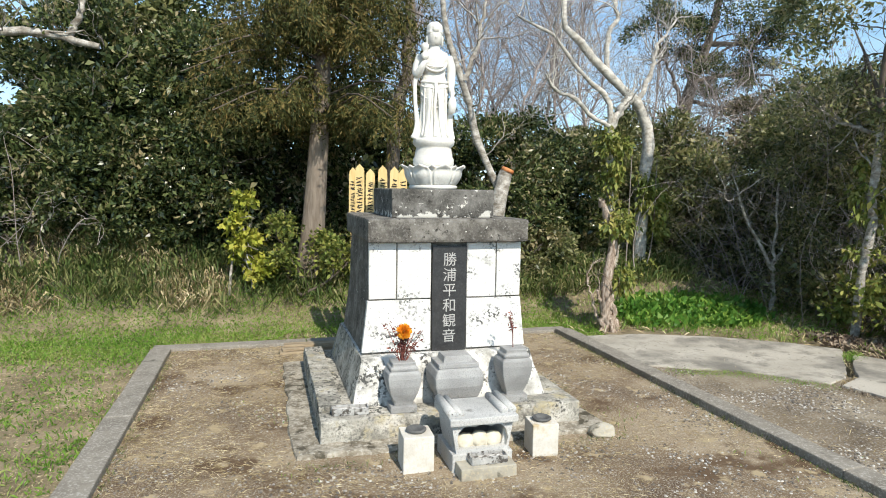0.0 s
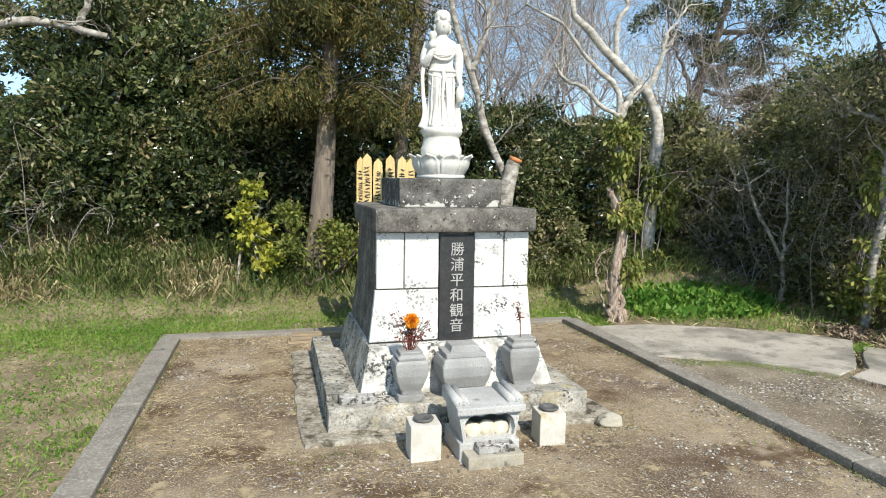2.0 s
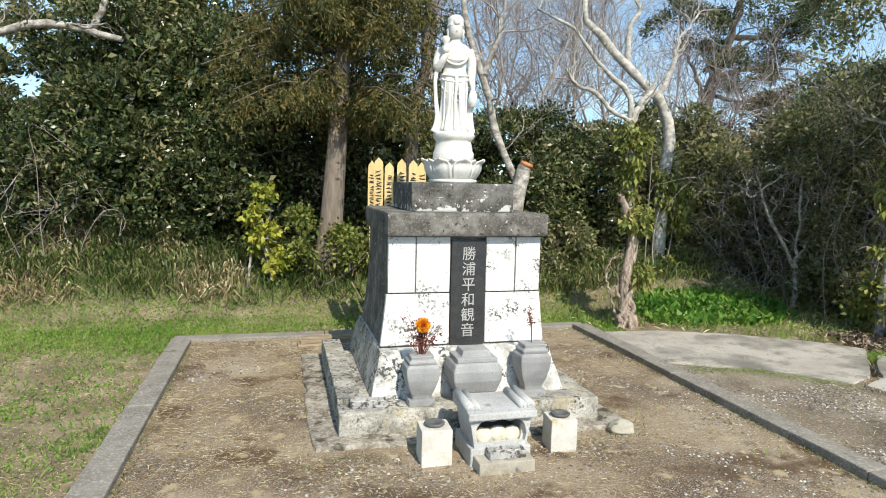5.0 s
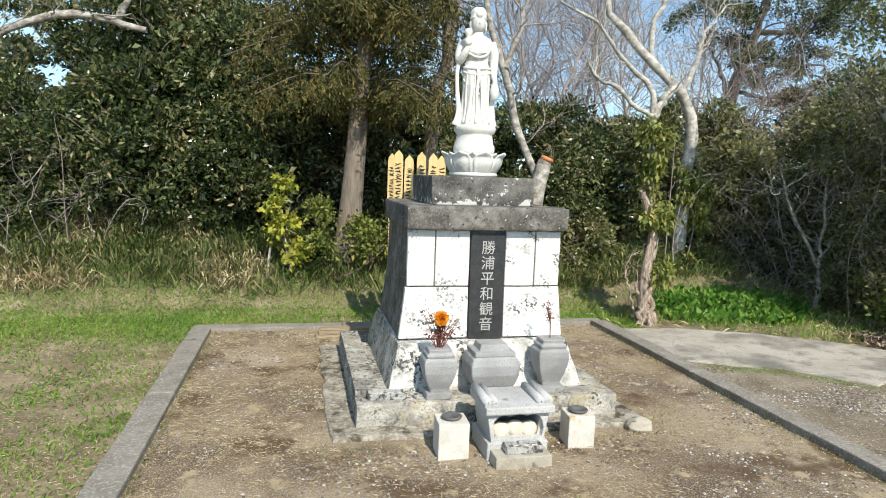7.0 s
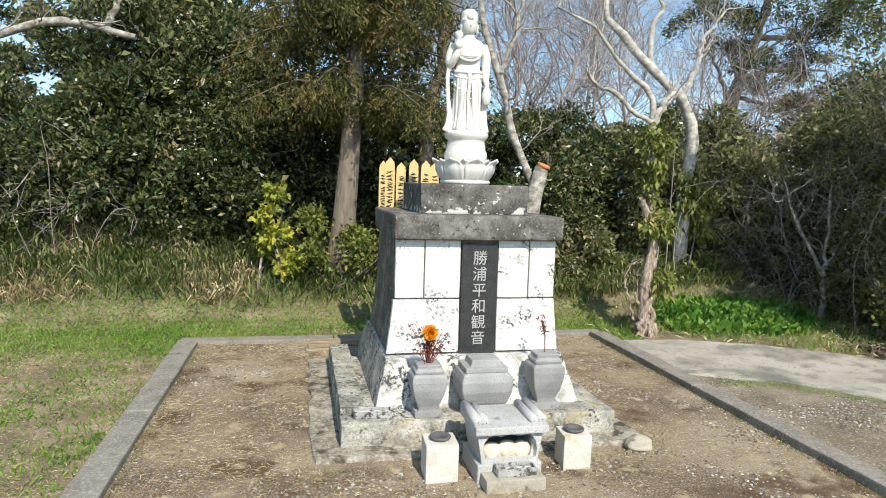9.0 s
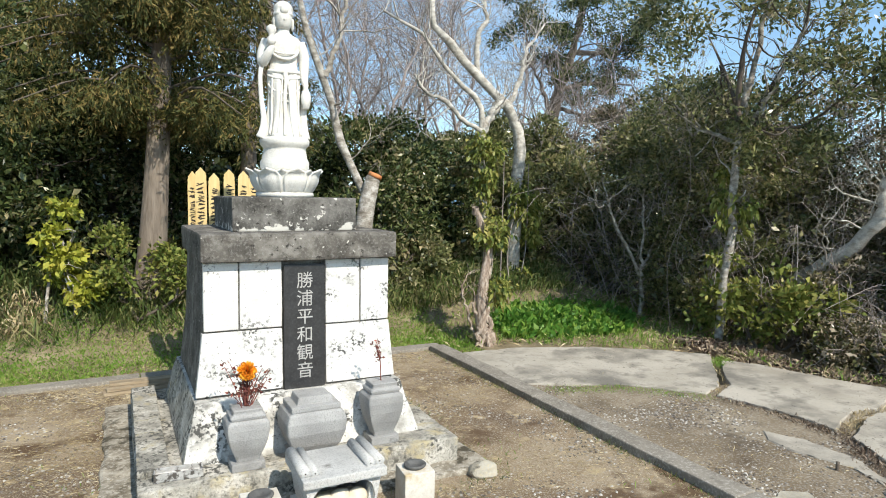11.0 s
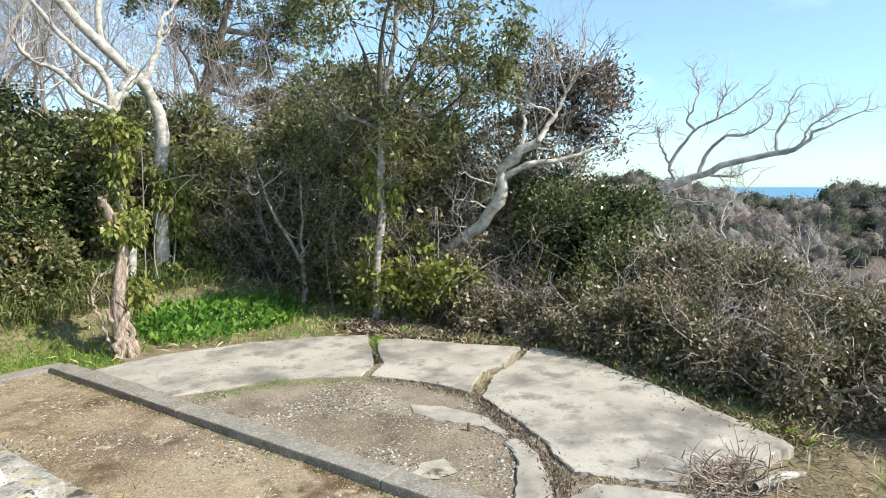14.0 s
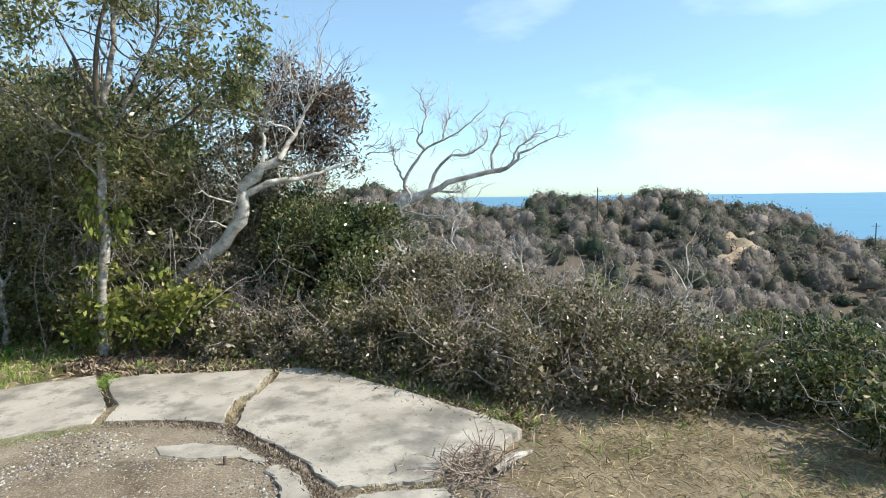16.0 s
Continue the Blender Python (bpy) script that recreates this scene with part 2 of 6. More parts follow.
    vine=material("vine_leaf", [(0.2, (0.10, 0.14, 0.03)), (0.6, (0.24, 0.27, 0.06)), (0.9, (0.36, 0.33, 0.10))], 2, 3, 0.5, 0, island=0.8, translucent=0.25),
    brown=material("brown_leaf", [(0.2, (0.08, 0.055, 0.04)), (0.5, (0.17, 0.125, 0.09)), (0.85, (0.36, 0.29, 0.22))], 1.5, 3, 0.7, 0, island=0.9, translucent=0.1),
    scrub=material("scrub_leaf", [(0.2, (0.07, 0.08, 0.03)), (0.42, (0.155, 0.15, 0.065)), (0.6, (0.27, 0.215, 0.14)), (0.9, (0.52, 0.45, 0.35))], 1.6, 4, 0.30, 0, island=0.85, spec=0.42, translucent=0.3),
    blade=material("grass_blade", [(0.2, (0.085, 0.18, 0.02)), (0.45, (0.165, 0.30, 0.04)), (0.62, (0.24, 0.35, 0.07)), (0.85, (0.40, 0.37, 0.16))], 0.9, 4, 0.6, 0, island=0.45, translucent=0.3),
    tall=material("tall_grass", [(0.2, (0.05, 0.085, 0.02)), (0.5, (0.11, 0.155, 0.04)), (0.72, (0.22, 0.235, 0.085)), (0.95, (0.42, 0.36, 0.20))], 0.8, 4, 0.6, 0, island=0.7, translucent=0.2),
    straw=material("straw", [(0.2, (0.20, 0.15, 0.075)), (0.6, (0.46, 0.37, 0.21)), (0.9, (0.66, 0.57, 0.38))], 1.5, 4, 0.8, 0, island=0.7),
    hay=material("matted_hay", [(0.2, (0.12, 0.09, 0.055)), (0.6, (0.29, 0.23, 0.145)), (0.9, (0.46, 0.39, 0.27))], 1.5, 4, 0.85, 0, island=0.7),
    herb=material("herb_leaf", [(0.2, (0.05, 0.14, 0.02)), (0.5, (0.10, 0.24, 0.035)), (0.9, (0.22, 0.34, 0.06))], 1.5, 4, 0.5, 0, island=0.7, translucent=0.3),
    pebble=material("pebble", [(0.25, (0.11, 0.095, 0.08)), (0.6, (0.26, 0.235, 0.205)), (0.9, (0.50, 0.48, 0.44))], 3, 4, 0.9, 0, island=0.9),
    bleached=material("bleached_bark", [(0.35, (0.36, 0.32, 0.29)), (0.65, (0.72, 0.69, 0.64))], 7, 5, 0.9, 0.4, 30),
    # greens and browns lightened to stand in for haze over distance
    far=material("far_woods", [(0.38, (0.075, 0.10, 0.065)), (0.46, (0.16, 0.16, 0.12)), (0.52, (0.27, 0.24, 0.205)), (0.66, (0.42, 0.37, 0.335))], 0.11, 3, 0.95, 0, island=0.1, translucent=0.5),
    sea=material("sea", [(0.3, (0.06, 0.2, 0.33)), (0.7, (0.08, 0.24, 0.37))], 0.01, 3, 0.35, 0.3, 0.3),
    earth=material("bare_earth", [(0.3, (0.24, 0.185, 0.12)), (0.7, (0.40, 0.32, 0.225))], 0.3, 6, 0.95, 0.5, 3),
)


# slope and hills lie under brown litter; the bank shares that darker brown
n, l = M["lawn"].node_tree.nodes, M["lawn"].node_tree.links
geo, sep, far = n.new("ShaderNodeNewGeometry"), n.new("ShaderNodeSeparateXYZ"), n.new("ShaderNodeMapRange")
litter = n.new("ShaderNodeMix")
litter.data_type = "RGBA"
litter.inputs[7].default_value = (0.12, 0.098, 0.072, 1)
far.inputs[1].default_value, far.inputs[2].default_value = 7.5, 11
l.new(geo.outputs["Position"], sep.inputs[0])
l.new(sep.outputs[0], far.inputs[0])
bank_mask = n.new("ShaderNodeMapRange")
bank_mask.inputs[1].default_value, bank_mask.inputs[2].default_value = 8.6, 9.6
either = n.new("ShaderNodeMath")
either.operation = "MAXIMUM"
l.new(sep.outputs[1], bank_mask.inputs[0])
l.new(far.outputs[0], either.inputs[0])
l.new(bank_mask.outputs[0], either.inputs[1])
l.new(either.outputs[0], litter.inputs[0])
colour_in = n["Principled BSDF"].inputs["Base Color"]
l.new(colour_in.links[0].from_socket, litter.inputs[6])
l.new(litter.outputs[2], colour_in)


# pale lichen runs along the foot of the upper block
n, l = M["streaked"].node_tree.nodes, M["streaked"].node_tree.links
geo, sep, foot, rag, edge = n.new("ShaderNodeNewGeometry"), n.new("ShaderNodeSeparateXYZ"), n.new("ShaderNodeMapRange"), n.new("ShaderNodeTexNoise"), n.new("ShaderNodeMath")
rag.inputs["Scale"].default_value, rag.inputs["Detail"].default_value = 14, 6
l.new(geo.outputs["Position"], sep.inputs[0])
l.new(geo.outputs["Position"], rag.inputs["Vector"])
edge.operation, edge.inputs[1].default_value = "MULTIPLY_ADD", -0.22
l.new(rag.outputs["Fac"], edge.inputs[0])
l.new(sep.outputs[2], edge.inputs[2])
foot.inputs[1].default_value, foot.inputs[2].default_value = 1.458, 1.446
l.new(edge.outputs[0], foot.inputs[0])
lichen = n.new("ShaderNodeMix")
lichen.data_type = "RGBA"
lichen.inputs[7].default_value = (0.55, 0.53, 0.48, 1)
l.new(foot.outputs[0], lichen.inputs[0])
colour_in = n["Principled BSDF"].inputs["Base Color"]
l.new(colour_in.links[0].from_socket, lichen.inputs[6])
l.new(lichen.outputs[2], colour_in)


# ---- building helpers ----
def link(name, mesh, mat, parent=None, label="", smooth=False):
    ob = new(name, mesh)
    mesh.materials.append(mat)
    if smooth:
        mesh.polygons.foreach_set("use_smooth", [True] * len(mesh.polygons))
    if parent is not None:
        ob.parent = parent
    if label:
        ob["label"] = label
    return ob


def part(name, bm, mat, parent=None, label="", smooth=False):
    """Links a bmesh as one mesh object under a thing or a part."""
    mesh = bpy.data.meshes.new(name)
    bm.to_mesh(mesh)
    bm.free()
    return link(name, mesh, mat, parent, label, smooth)


def thing(name, label, category, group="", at=(0, 0, 0)):
    ob = new(name)
    ob.location = at
    ob.empty_display_size = 0.1
    return tagged(ob, label, category, group)


def at_world(ob, parent):
    """Keeps a part modelled in world places where it is under a thing that stands elsewhere."""
    ob.parent = parent
    ob.matrix_parent_inverse = Matrix.Translation(parent.location).inverted()
    return ob


def loft(rings, cap=True):
    """A bmesh through rings of equally many points."""
    bm = bmesh.new()
    made = [[bm.verts.new(p) for p in ring] for ring in rings]
    k = len(made[0])
    for a, b in zip(made, made[1:]):
        for i in range(k):
            bm.faces.new((a[i], a[(i + 1) % k], b[(i + 1) % k], b[i]))
    if cap:
        bm.faces.new(made[0][::-1])
        bm.faces.new(made[-1])
    bmesh.ops.recalc_face_normals(bm, faces=bm.faces)
    return bm


def rect(z, x0, x1, y0, y1):
    return [(x0, y0, z), (x1, y0, z), (x1, y1, z), (x0, y1, z)]


def circle(z, r, n=24, cx=0, cy=0, ry=None, turn=0):
    return [(cx + r * math.cos(2 * math.pi * i / n + turn), cy + (ry or r) * math.sin(2 * math.pi * i / n + turn), z) for i in range(n)]


def worn(bm, width=0.012, segments=2, rough=0.0, cuts=0, seed=0):
    """Rounds the edges of a bmesh and makes its faces uneven."""
    bmesh.ops.bevel(bm, geom=[e for e in bm.edges if e.calc_face_angle(0) > 0.3], offset=width, segments=segments, affect="EDGES", profile=0.6)
    if cuts:
        bmesh.ops.subdivide_edges(bm, edges=[e for e in bm.edges if e.calc_length() > 0.12], cuts=cuts, use_grid_fill=True)
    if rough:
        for v in bm.verts:
            v.co += noise.noise_vector(v.co * 7 + Vector((seed, 0, 0))) * rough
    return bm


def stone(x0, x1, y0, y1, z0, z1, width=0.012, rough=0.004, cuts=3, top=None):
    t = top or (x0, x1, y0, y1)
    return worn(loft([rect(z0, x0, x1, y0, y1), rect(z1, *t)]), width, 2, rough, cuts)


class Bag:
    """Gathers quads and tubes into one mesh."""

    def __init__(self):
        self.v, self.f, self.n = [], [], 0

    def add(self, verts, faces):
        self.v.append(np.asarray(verts, float))
        self.f.append(np.asarray(faces, int) + self.n)
        self.n += len(verts)

    def tube(self, pts, radii, sides=6):
        pts = np.asarray(pts, float)
        k = len(pts)
        tan = np.gradient(pts, axis=0)
        tan /= np.linalg.norm(tan, axis=1)[:, None] + 1e-9
        ref = np.array([0.37, 0.61, 0.17]) if abs(tan[0] @ np.array([0.37, 0.61, 0.17])) < 0.66 else np.array([1.0, 0, 0])
        a = np.cross(tan, ref)
        a /= np.linalg.norm(a, axis=1)[:, None] + 1e-9
        b = np.cross(tan, a)
        ang = np.arange(sides) * 2 * math.pi / sides
        ring = a[:, None, :] * np.cos(ang)[None, :, None] + b[:, None, :] * np.sin(ang)[None, :, None]
        verts = (pts[:, None, :] + ring * np.asarray(radii, float)[:, None, None]).reshape(-1, 3)
        i, j = np.meshgrid(np.arange(k - 1), np.arange(sides), indexing="ij")
        j2 = (j + 1) % sides
        faces = np.stack([i * sides + j, i * sides + j2, (i + 1) * sides + j2, (i + 1) * sides + j], -1).reshape(-1, 4)
        self.add(verts, faces)

    def leaves(self, p, d, size, width, rng, fold=0.25, droop=0.0):
        """Leaves as folded quads, from p along d."""
        n = len(p)
        d = d / (np.linalg.norm(d, axis=1)[:, None] + 1e-9)
        s = np.cross(d, rng.normal(size=(n, 3)))
        s /= np.linalg.norm(s, axis=1)[:, None] + 1e-9
        u = np.cross(s, d)
        size = np.broadcast_to(size, (n,))[:, None]
        mid = p + d * size * 0.5
        tip = p + d * size - np.array([0, 0, 1.0]) * size * droop
        left = mid + s * size * width * 0.5 + u * size * fold * width
        right = mid - s * size * width * 0.5 + u * size * fold * width
        verts = np.stack([p, right, tip, left], 1).reshape(-1, 3)
        self.add(verts, np.arange(4 * n).reshape(-1, 4))

    def mesh(self, name):
        v, f = np.concatenate(self.v), np.concatenate(self.f)
        me = bpy.data.meshes.new(name)
        me.vertices.add(len(v))
        me.vertices.foreach_set("co", v.ravel())
        me.loops.add(f.size)
        me.loops.foreach_set("vertex_index", f.ravel())
        me.polygons.add(len(f))
        me.polygons.foreach_set("loop_start", np.arange(len(f)) * 4)
        me.update(calc_edges=True)
        me.validate()
        return me


def spline(pts, n=14):
    """A smooth way through points."""
    pts = np.asarray(pts, float)
    k = np.arange(len(pts))
    t = np.linspace(0, len(pts) - 1, n)
    out = []
    for a in range(3):
        m = np.gradient(pts[:, a])
        i = np.minimum(t.astype(int), len(pts) - 2)
        u = t - i
        h = (2 * u**3 - 3 * u**2 + 1) * pts[i, a] + (u**3 - 2 * u**2 + u) * m[i] + (-2 * u**3 + 3 * u**2) * pts[i + 1, a] + (u**3 - u**2) * m[i + 1]
        out.append(h)
    return np.stack(out, 1)


def smoothstep(a, b, x):
    t = np.clip((np.asarray(x, float) - a) / (b - a), 0, 1)
    return t * t * (3 - 2 * t)


# ---- terrain ----
EDGE_Y, EDGE_X = [-60, -10, -1, 0, 2, 4, 6.5, 9, 14, 30, 80], [-10, 4.0, 6.2, 6.5, 7.4, 8.0, 8.2, 10, 14, 22, 40]
RIDGE_Y = [-400, -140, -75, -63, -59, -53.7, -46.9, -42.4, -33.3, -27.5, -21.5, -14.3, -9.5, -2, 9.5, 13.4, 25, 38, 52, 80, 200, 500]
RIDGE_Z = [-14, -14, -12, -11.3, -11.5, -12.6, -8.1, -4.6, -4.3, -2.1, 0.1, -0.4, -2.6, -0.8, -1.6, -3.7, -3.1, 0.1, 1.3, 2, 2, -6]


def ground_z(x, y):
    x, y = np.asarray(x, float), np.asarray(y, float)
    d = np.maximum(0, x - np.interp(y, EDGE_Y, EDGE_X))
    z = -16 * (1 - np.exp(-d / 26))
    crest = np.interp(y, RIDGE_Y, RIDGE_Z) + 0.4 * np.sin(y * 0.31) + 0.3 * np.sin(y * 0.13 + x * 0.05)
    near_crest = -7.5 + 1.5 * np.sin(y * 0.09 + 1)
    z = np.maximum(z, -16 + (crest + 16) * np.exp(-((x - 150) / 48) ** 2))
    z = np.maximum(z, -16 + (near_crest + 16) * np.exp(-((x - 85) / 22) ** 2) * smoothstep(-38, -5, y))
    bank = 0.48 * smoothstep(8.2, 9.5, y) * (1 - smoothstep(6, 9, x)) + 0.16 * smoothstep(7.4, 8.2, y) * smoothstep(4.0, 5.2, x) * (1 - smoothstep(6.4, 8, x))
    bank = bank + 0.5 * smoothstep(9.4, 10.4, y) * (1 - smoothstep(-1.2, 0.2, x))
    bank = bank + 0.10 * np.maximum(0, np.minimum(y, 40) - 9.8) * (1 - smoothstep(10, 20, x))
    r = np.hypot(x, y)
    sink = smoothstep(260, 420, r)
    return (z + bank) * (1 - sink) - 30 * sink + 0.012 * np.sin(3.1 * x + y) * np.sin(2.3 * y) * (r < 60)


def terrain():
    s = np.linspace(-1, 1, 241)
    spread = np.sinh(s * 8.2) / np.sinh(8.2)
    xs, ys = 2.5 + 4900 * spread, 4.5 + 4900 * spread
    gx, gy = np.meshgrid(xs, ys, indexing="ij")
    v = np.stack([gx, gy, ground_z(gx, gy) - 0.02], -1).reshape(-1, 3)
    k = len(s)
    i, j = np.meshgrid(np.arange(k - 1), np.arange(k - 1), indexing="ij")
    f = np.stack([i * k + j, (i + 1) * k + j, (i + 1) * k + j + 1, i * k + j + 1], -1).reshape(-1, 4)
    bag = Bag()
    bag.add(v, f)
    return tagged(link("ground", bag.mesh("ground"), M["lawn"], smooth=True), "patchy short grass and soil falling away to wooded hills", "ground", kind="structure")


terrain()


def disc(name, z, r, mat, label, category, n=128):
    bm = bmesh.new()
    bm.faces.new([bm.verts.new((p[0], p[1], z)) for p in circle(0, r, n)])
    return tagged(part(name, bm, mat), label, category, kind="structure")


disc("water", -22, 4800, M["sea"], "calm blue sea reaching to the horizon", "sea")


def patch(name, outline, z, mat, label, category, step=0.1, amp=0.012):
    """A flat, slightly uneven piece of ground inside an outline."""
    bm = bmesh.new()
    face = bm.faces.new([bm.verts.new((x, y, 0)) for x, y in outline])
    xs, ys = [p[0] for p in outline], [p[1] for p in outline]
    for axis, lo, hi in ((0, min(xs), max(xs)), (1, min(ys), max(ys))):
        k = lo + step
        while k < hi:
            co, no = [0, 0, 0], [0, 0, 0]
            co[axis], no[axis] = k, 1
            bmesh.ops.bisect_plane(bm, geom=bm.verts[:] + bm.edges[:] + bm.faces[:], plane_co=co, plane_no=no)
            k += step
    for v in bm.verts:
        v.co.z = z + amp * (noise.noise(v.co * 1.7) + 0.5 * noise.noise(v.co * 6))
    bmesh.ops.recalc_face_normals(bm, faces=bm.faces)
    if bm.faces[:][0].normal.z < 0:
        bmesh.ops.reverse_faces(bm, faces=bm.faces)
    return tagged(part(name, bm, mat, smooth=True), label, category, kind="structure")


patch("yard_ground", [(-1.1, -3.0), (3.4, -3.0), (3.4, 7.3), (-1.1, 7.3)], 0.012, M["yard"], "dry brown soil with straw and pebbles inside the kerbs", "ground", 0.16)
patch("gravel_ground", [(3.45, 0.2), (4.4, 1.2), (4.6, 2.0), (5.0, 3.1), (5.4, 3.9), (5.3, 4.8), (4.7, 5.4), (3.9, 6.1), (3.45, 6.4)], 0.035, M["gravel"], "grey gravel and soil beside the kerb", "gravel", 0.16)


def bar(name, x0, x1, y0, y1, z0, z1, label, n_along):
    """A kerb of cast lengths, each a little uneven."""
    k = thing(name, label, "kerb")
    k["kind"] = "structure"
    along_x = x1 - x0 > y1 - y0
    for i in range(n_along):
        a, b = i / n_along, (i + 1) / n_along
        if along_x:
            bm = stone(x0 + (x1 - x0) * a + 0.004, x0 + (x1 - x0) * b - 0.004, y0, y1, z0, z1, 0.012, 0.006, 5)
        else:
            bm = stone(x0, x1, y0 + (y1 - y0) * a + 0.004, y0 + (y1 - y0) * b - 0.004, z0, z1, 0.012, 0.006, 5)
        part("kerb_stone", bm, M["kerb"], k)


bar("kerb_west", -1.25, -1.05, -3, 7.25, -0.1, 0.06, "low weathered grey concrete kerb beside the lawn", 5)
bar("kerb_north", -1.25, 3.55, 7.26, 7.44, -0.1, 0.05, "low grey concrete kerb behind the monument", 3)
bar("kerb_east", 3.36, 3.54, -3, 7.25, -0.1, 0.075, "low grey concrete kerb beside the gravel", 5)


def slab(outline, z1, label):
    bm = bmesh.new()
    low = [bm.verts.new((x, y, -0.08)) for x, y in outline]
    face = bm.faces.new(low)
    out = bmesh.ops.extrude_face_region(bm, geom=[face])
    for v in out["geom"]:
        if isinstance(v, bmesh.types.BMVert):
            v.co.z = z1
    bmesh.ops.recalc_face_normals(bm, faces=bm.faces)
    bmesh.ops.subdivide_edges(bm, edges=[e for e in bm.edges if abs(e.verts[0].co.z - e.verts[1].co.z) < 0.01], cuts=7)
    for v in bm.verts:
        n = noise.noise_vector(Vector((v.co.x * 3, v.co.y * 3, 0)))
        v.co += Vector((n.x, n.y, 0)) * 0.025
        n = noise.noise_vector(Vector((v.co.x * 11, v.co.y * 11, 4)))
        v.co += Vector((n.x, n.y, 0)) * 0.03
    bmesh.ops.bevel(bm, geom=[e for e in bm.edges if e.calc_face_angle(0) > 0.8 and e.verts[0].co.z > 0 and e.verts[1].co.z > 0], offset=0.01, segments=1, affect="EDGES")
    return tagged(part("concrete_slab", bm, M["slab"]), label, "pavement", "cracked concrete slabs", "structure")


slab([(3.58, 6.88), (4.35, 6.8), (5.02, 6.55), (5.75, 6.05), (6.11, 5.66), (5.53, 5.1), (5.23, 4.82), (4.9, 4.65), (4.38, 5.22), (3.9, 5.42), (3.58, 5.6)], 0.055, "cracked grey concrete slab tapering towards the kerb")
slab([(5.97, 5.42), (6.2, 5.15), (6.37, 4.49), (6.60, 3.93), (5.84, 3.76), (5.56, 3.80), (5.04, 3.60), (5.04, 3.99), (4.95, 4.41), (4.92, 4.56), (5.27, 4.74)], 0.065, "cracked pale concrete slab with straw in the gap")
slab([(6.67, 3.83), (6.7, 3.37), (6.22, 2.56), (5.82, 1.91), (5.51, 1.48), (5.32, 1.21), (4.99, 1.37), (4.67, 1.66), (4.34, 1.66), (4.25, 1.94), (4.15, 2.27), (4.36, 2.53), (4.56, 2.77), (4.85, 3.21), (5.02, 3.46), (5.54, 3.66), (5.86, 3.69)], 0.06, "large cracked pale concrete slab stained in the middle")
slab([(4.07, 2.12), (4.22, 1.76), (4.27, 1.61), (3.98, 1.42), (3.62, 1.5), (3.6, 2.12), (3.76, 2.17)], 0.055, "small broken concrete slab beside the kerb")
slab([(4.42, 2.81), (4.27, 2.59), (4.08, 2.42), (3.86, 2.27), (3.75, 2.22), (3.58, 2.25), (3.58, 2.4), (3.82, 2.5), (4.1, 2.65), (4.3, 2.84)], 0.05, "narrow curved piece of broken concrete in gravel")
slab([(4.54, 3.86), (4.66, 3.62), (4.68, 3.25), (4.6, 3.1), (4.5, 2.93), (4.42, 2.9), (4.5, 3.15), (4.38, 3.5), (4.41, 3.71)], 0.044, "thin low concrete remnant lying in gravel")
patch("sand_patch", [(3.7 + (0.15 + 0.03 * math.sin(3 * a)) * math.cos(a), 3.0 + (0.12 + 0.02 * math.cos(5 * a)) * math.sin(a)) for a in np.linspace(0, 6.0, 20)], 0.044, M["sill"], "pale patch of spilt sand on the gravel", "sand", 0.06, 0.008)


# ---- the monument ----
CX, CY = 1.26, 5.38
monument = thing("stone_monument", "tall white stone monument with a black plaque and weathered cap", "monument")
bm = stone(0.06, 2.36, 4.2, 6.5, -0.06, 0.042, 0.03, 0.0, 22)
for v in bm.verts:
    v.co += noise.noise_vector(v.co * 4) * Vector((0.03, 0.03, 0.012)) + noise.noise_vector(v.co * 17) * 0.012
part("footing", bm, M["rubble"], monument, "low rough concrete footing")
part("base_slab", stone(0.255, 2.19, 4.38, 6.32, -0.02, 0.195, 0.014, 0.006, 6), M["base"], monument, "wide weathered concrete base")
part("side_kerb", stone(0.26, 0.43, 4.56, 6.3, 0.193, 0.235, 0.01, 0.005, 6), M["base"], monument)
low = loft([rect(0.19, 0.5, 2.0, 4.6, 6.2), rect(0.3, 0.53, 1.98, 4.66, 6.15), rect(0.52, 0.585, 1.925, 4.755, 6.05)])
plinth_stone = part("lower_plinth", worn(low, 0.012, 2, 0.008, 4), M["plinth"], monument, "flared white stone plinth with darker mottled sides")
# side faces, picked by normal, take the darker mottled base material
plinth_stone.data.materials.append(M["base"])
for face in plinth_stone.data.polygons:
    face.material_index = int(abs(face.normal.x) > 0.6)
core = loft([rect(0.515, 0.605, 1.9, 4.84, 6.0), rect(0.93, 0.648, 1.862, 4.852, 5.92), rect(1.375, 0.662, 1.855, 4.852, 5.91)])
part("core", worn(core, 0.01, 2, 0.002, 2), M["dark"], monument, "stone core with dark sides")


def block(x0, x1, z0, z1, y_low, y_top, x0b=None, x1b=None):
    """A facing block; x0b and x1b are its ends at the bottom."""
    x0b, x1b = x0 if x0b is None else x0b, x1 if x1b is None else x1b
    bm = loft([[(x0b, y_low, z0), (x1b, y_low, z0), (x1b, y_low + 0.05, z0), (x0b, y_low + 0.05, z0)], [(x0, y_top, z1), (x1, y_top, z1), (x1, y_top + 0.05, z1), (x0, y_top + 0.05, z1)]])
    part("facing_block", worn(bm, 0.007, 2, 0.0025, 3), M["white"], monument)


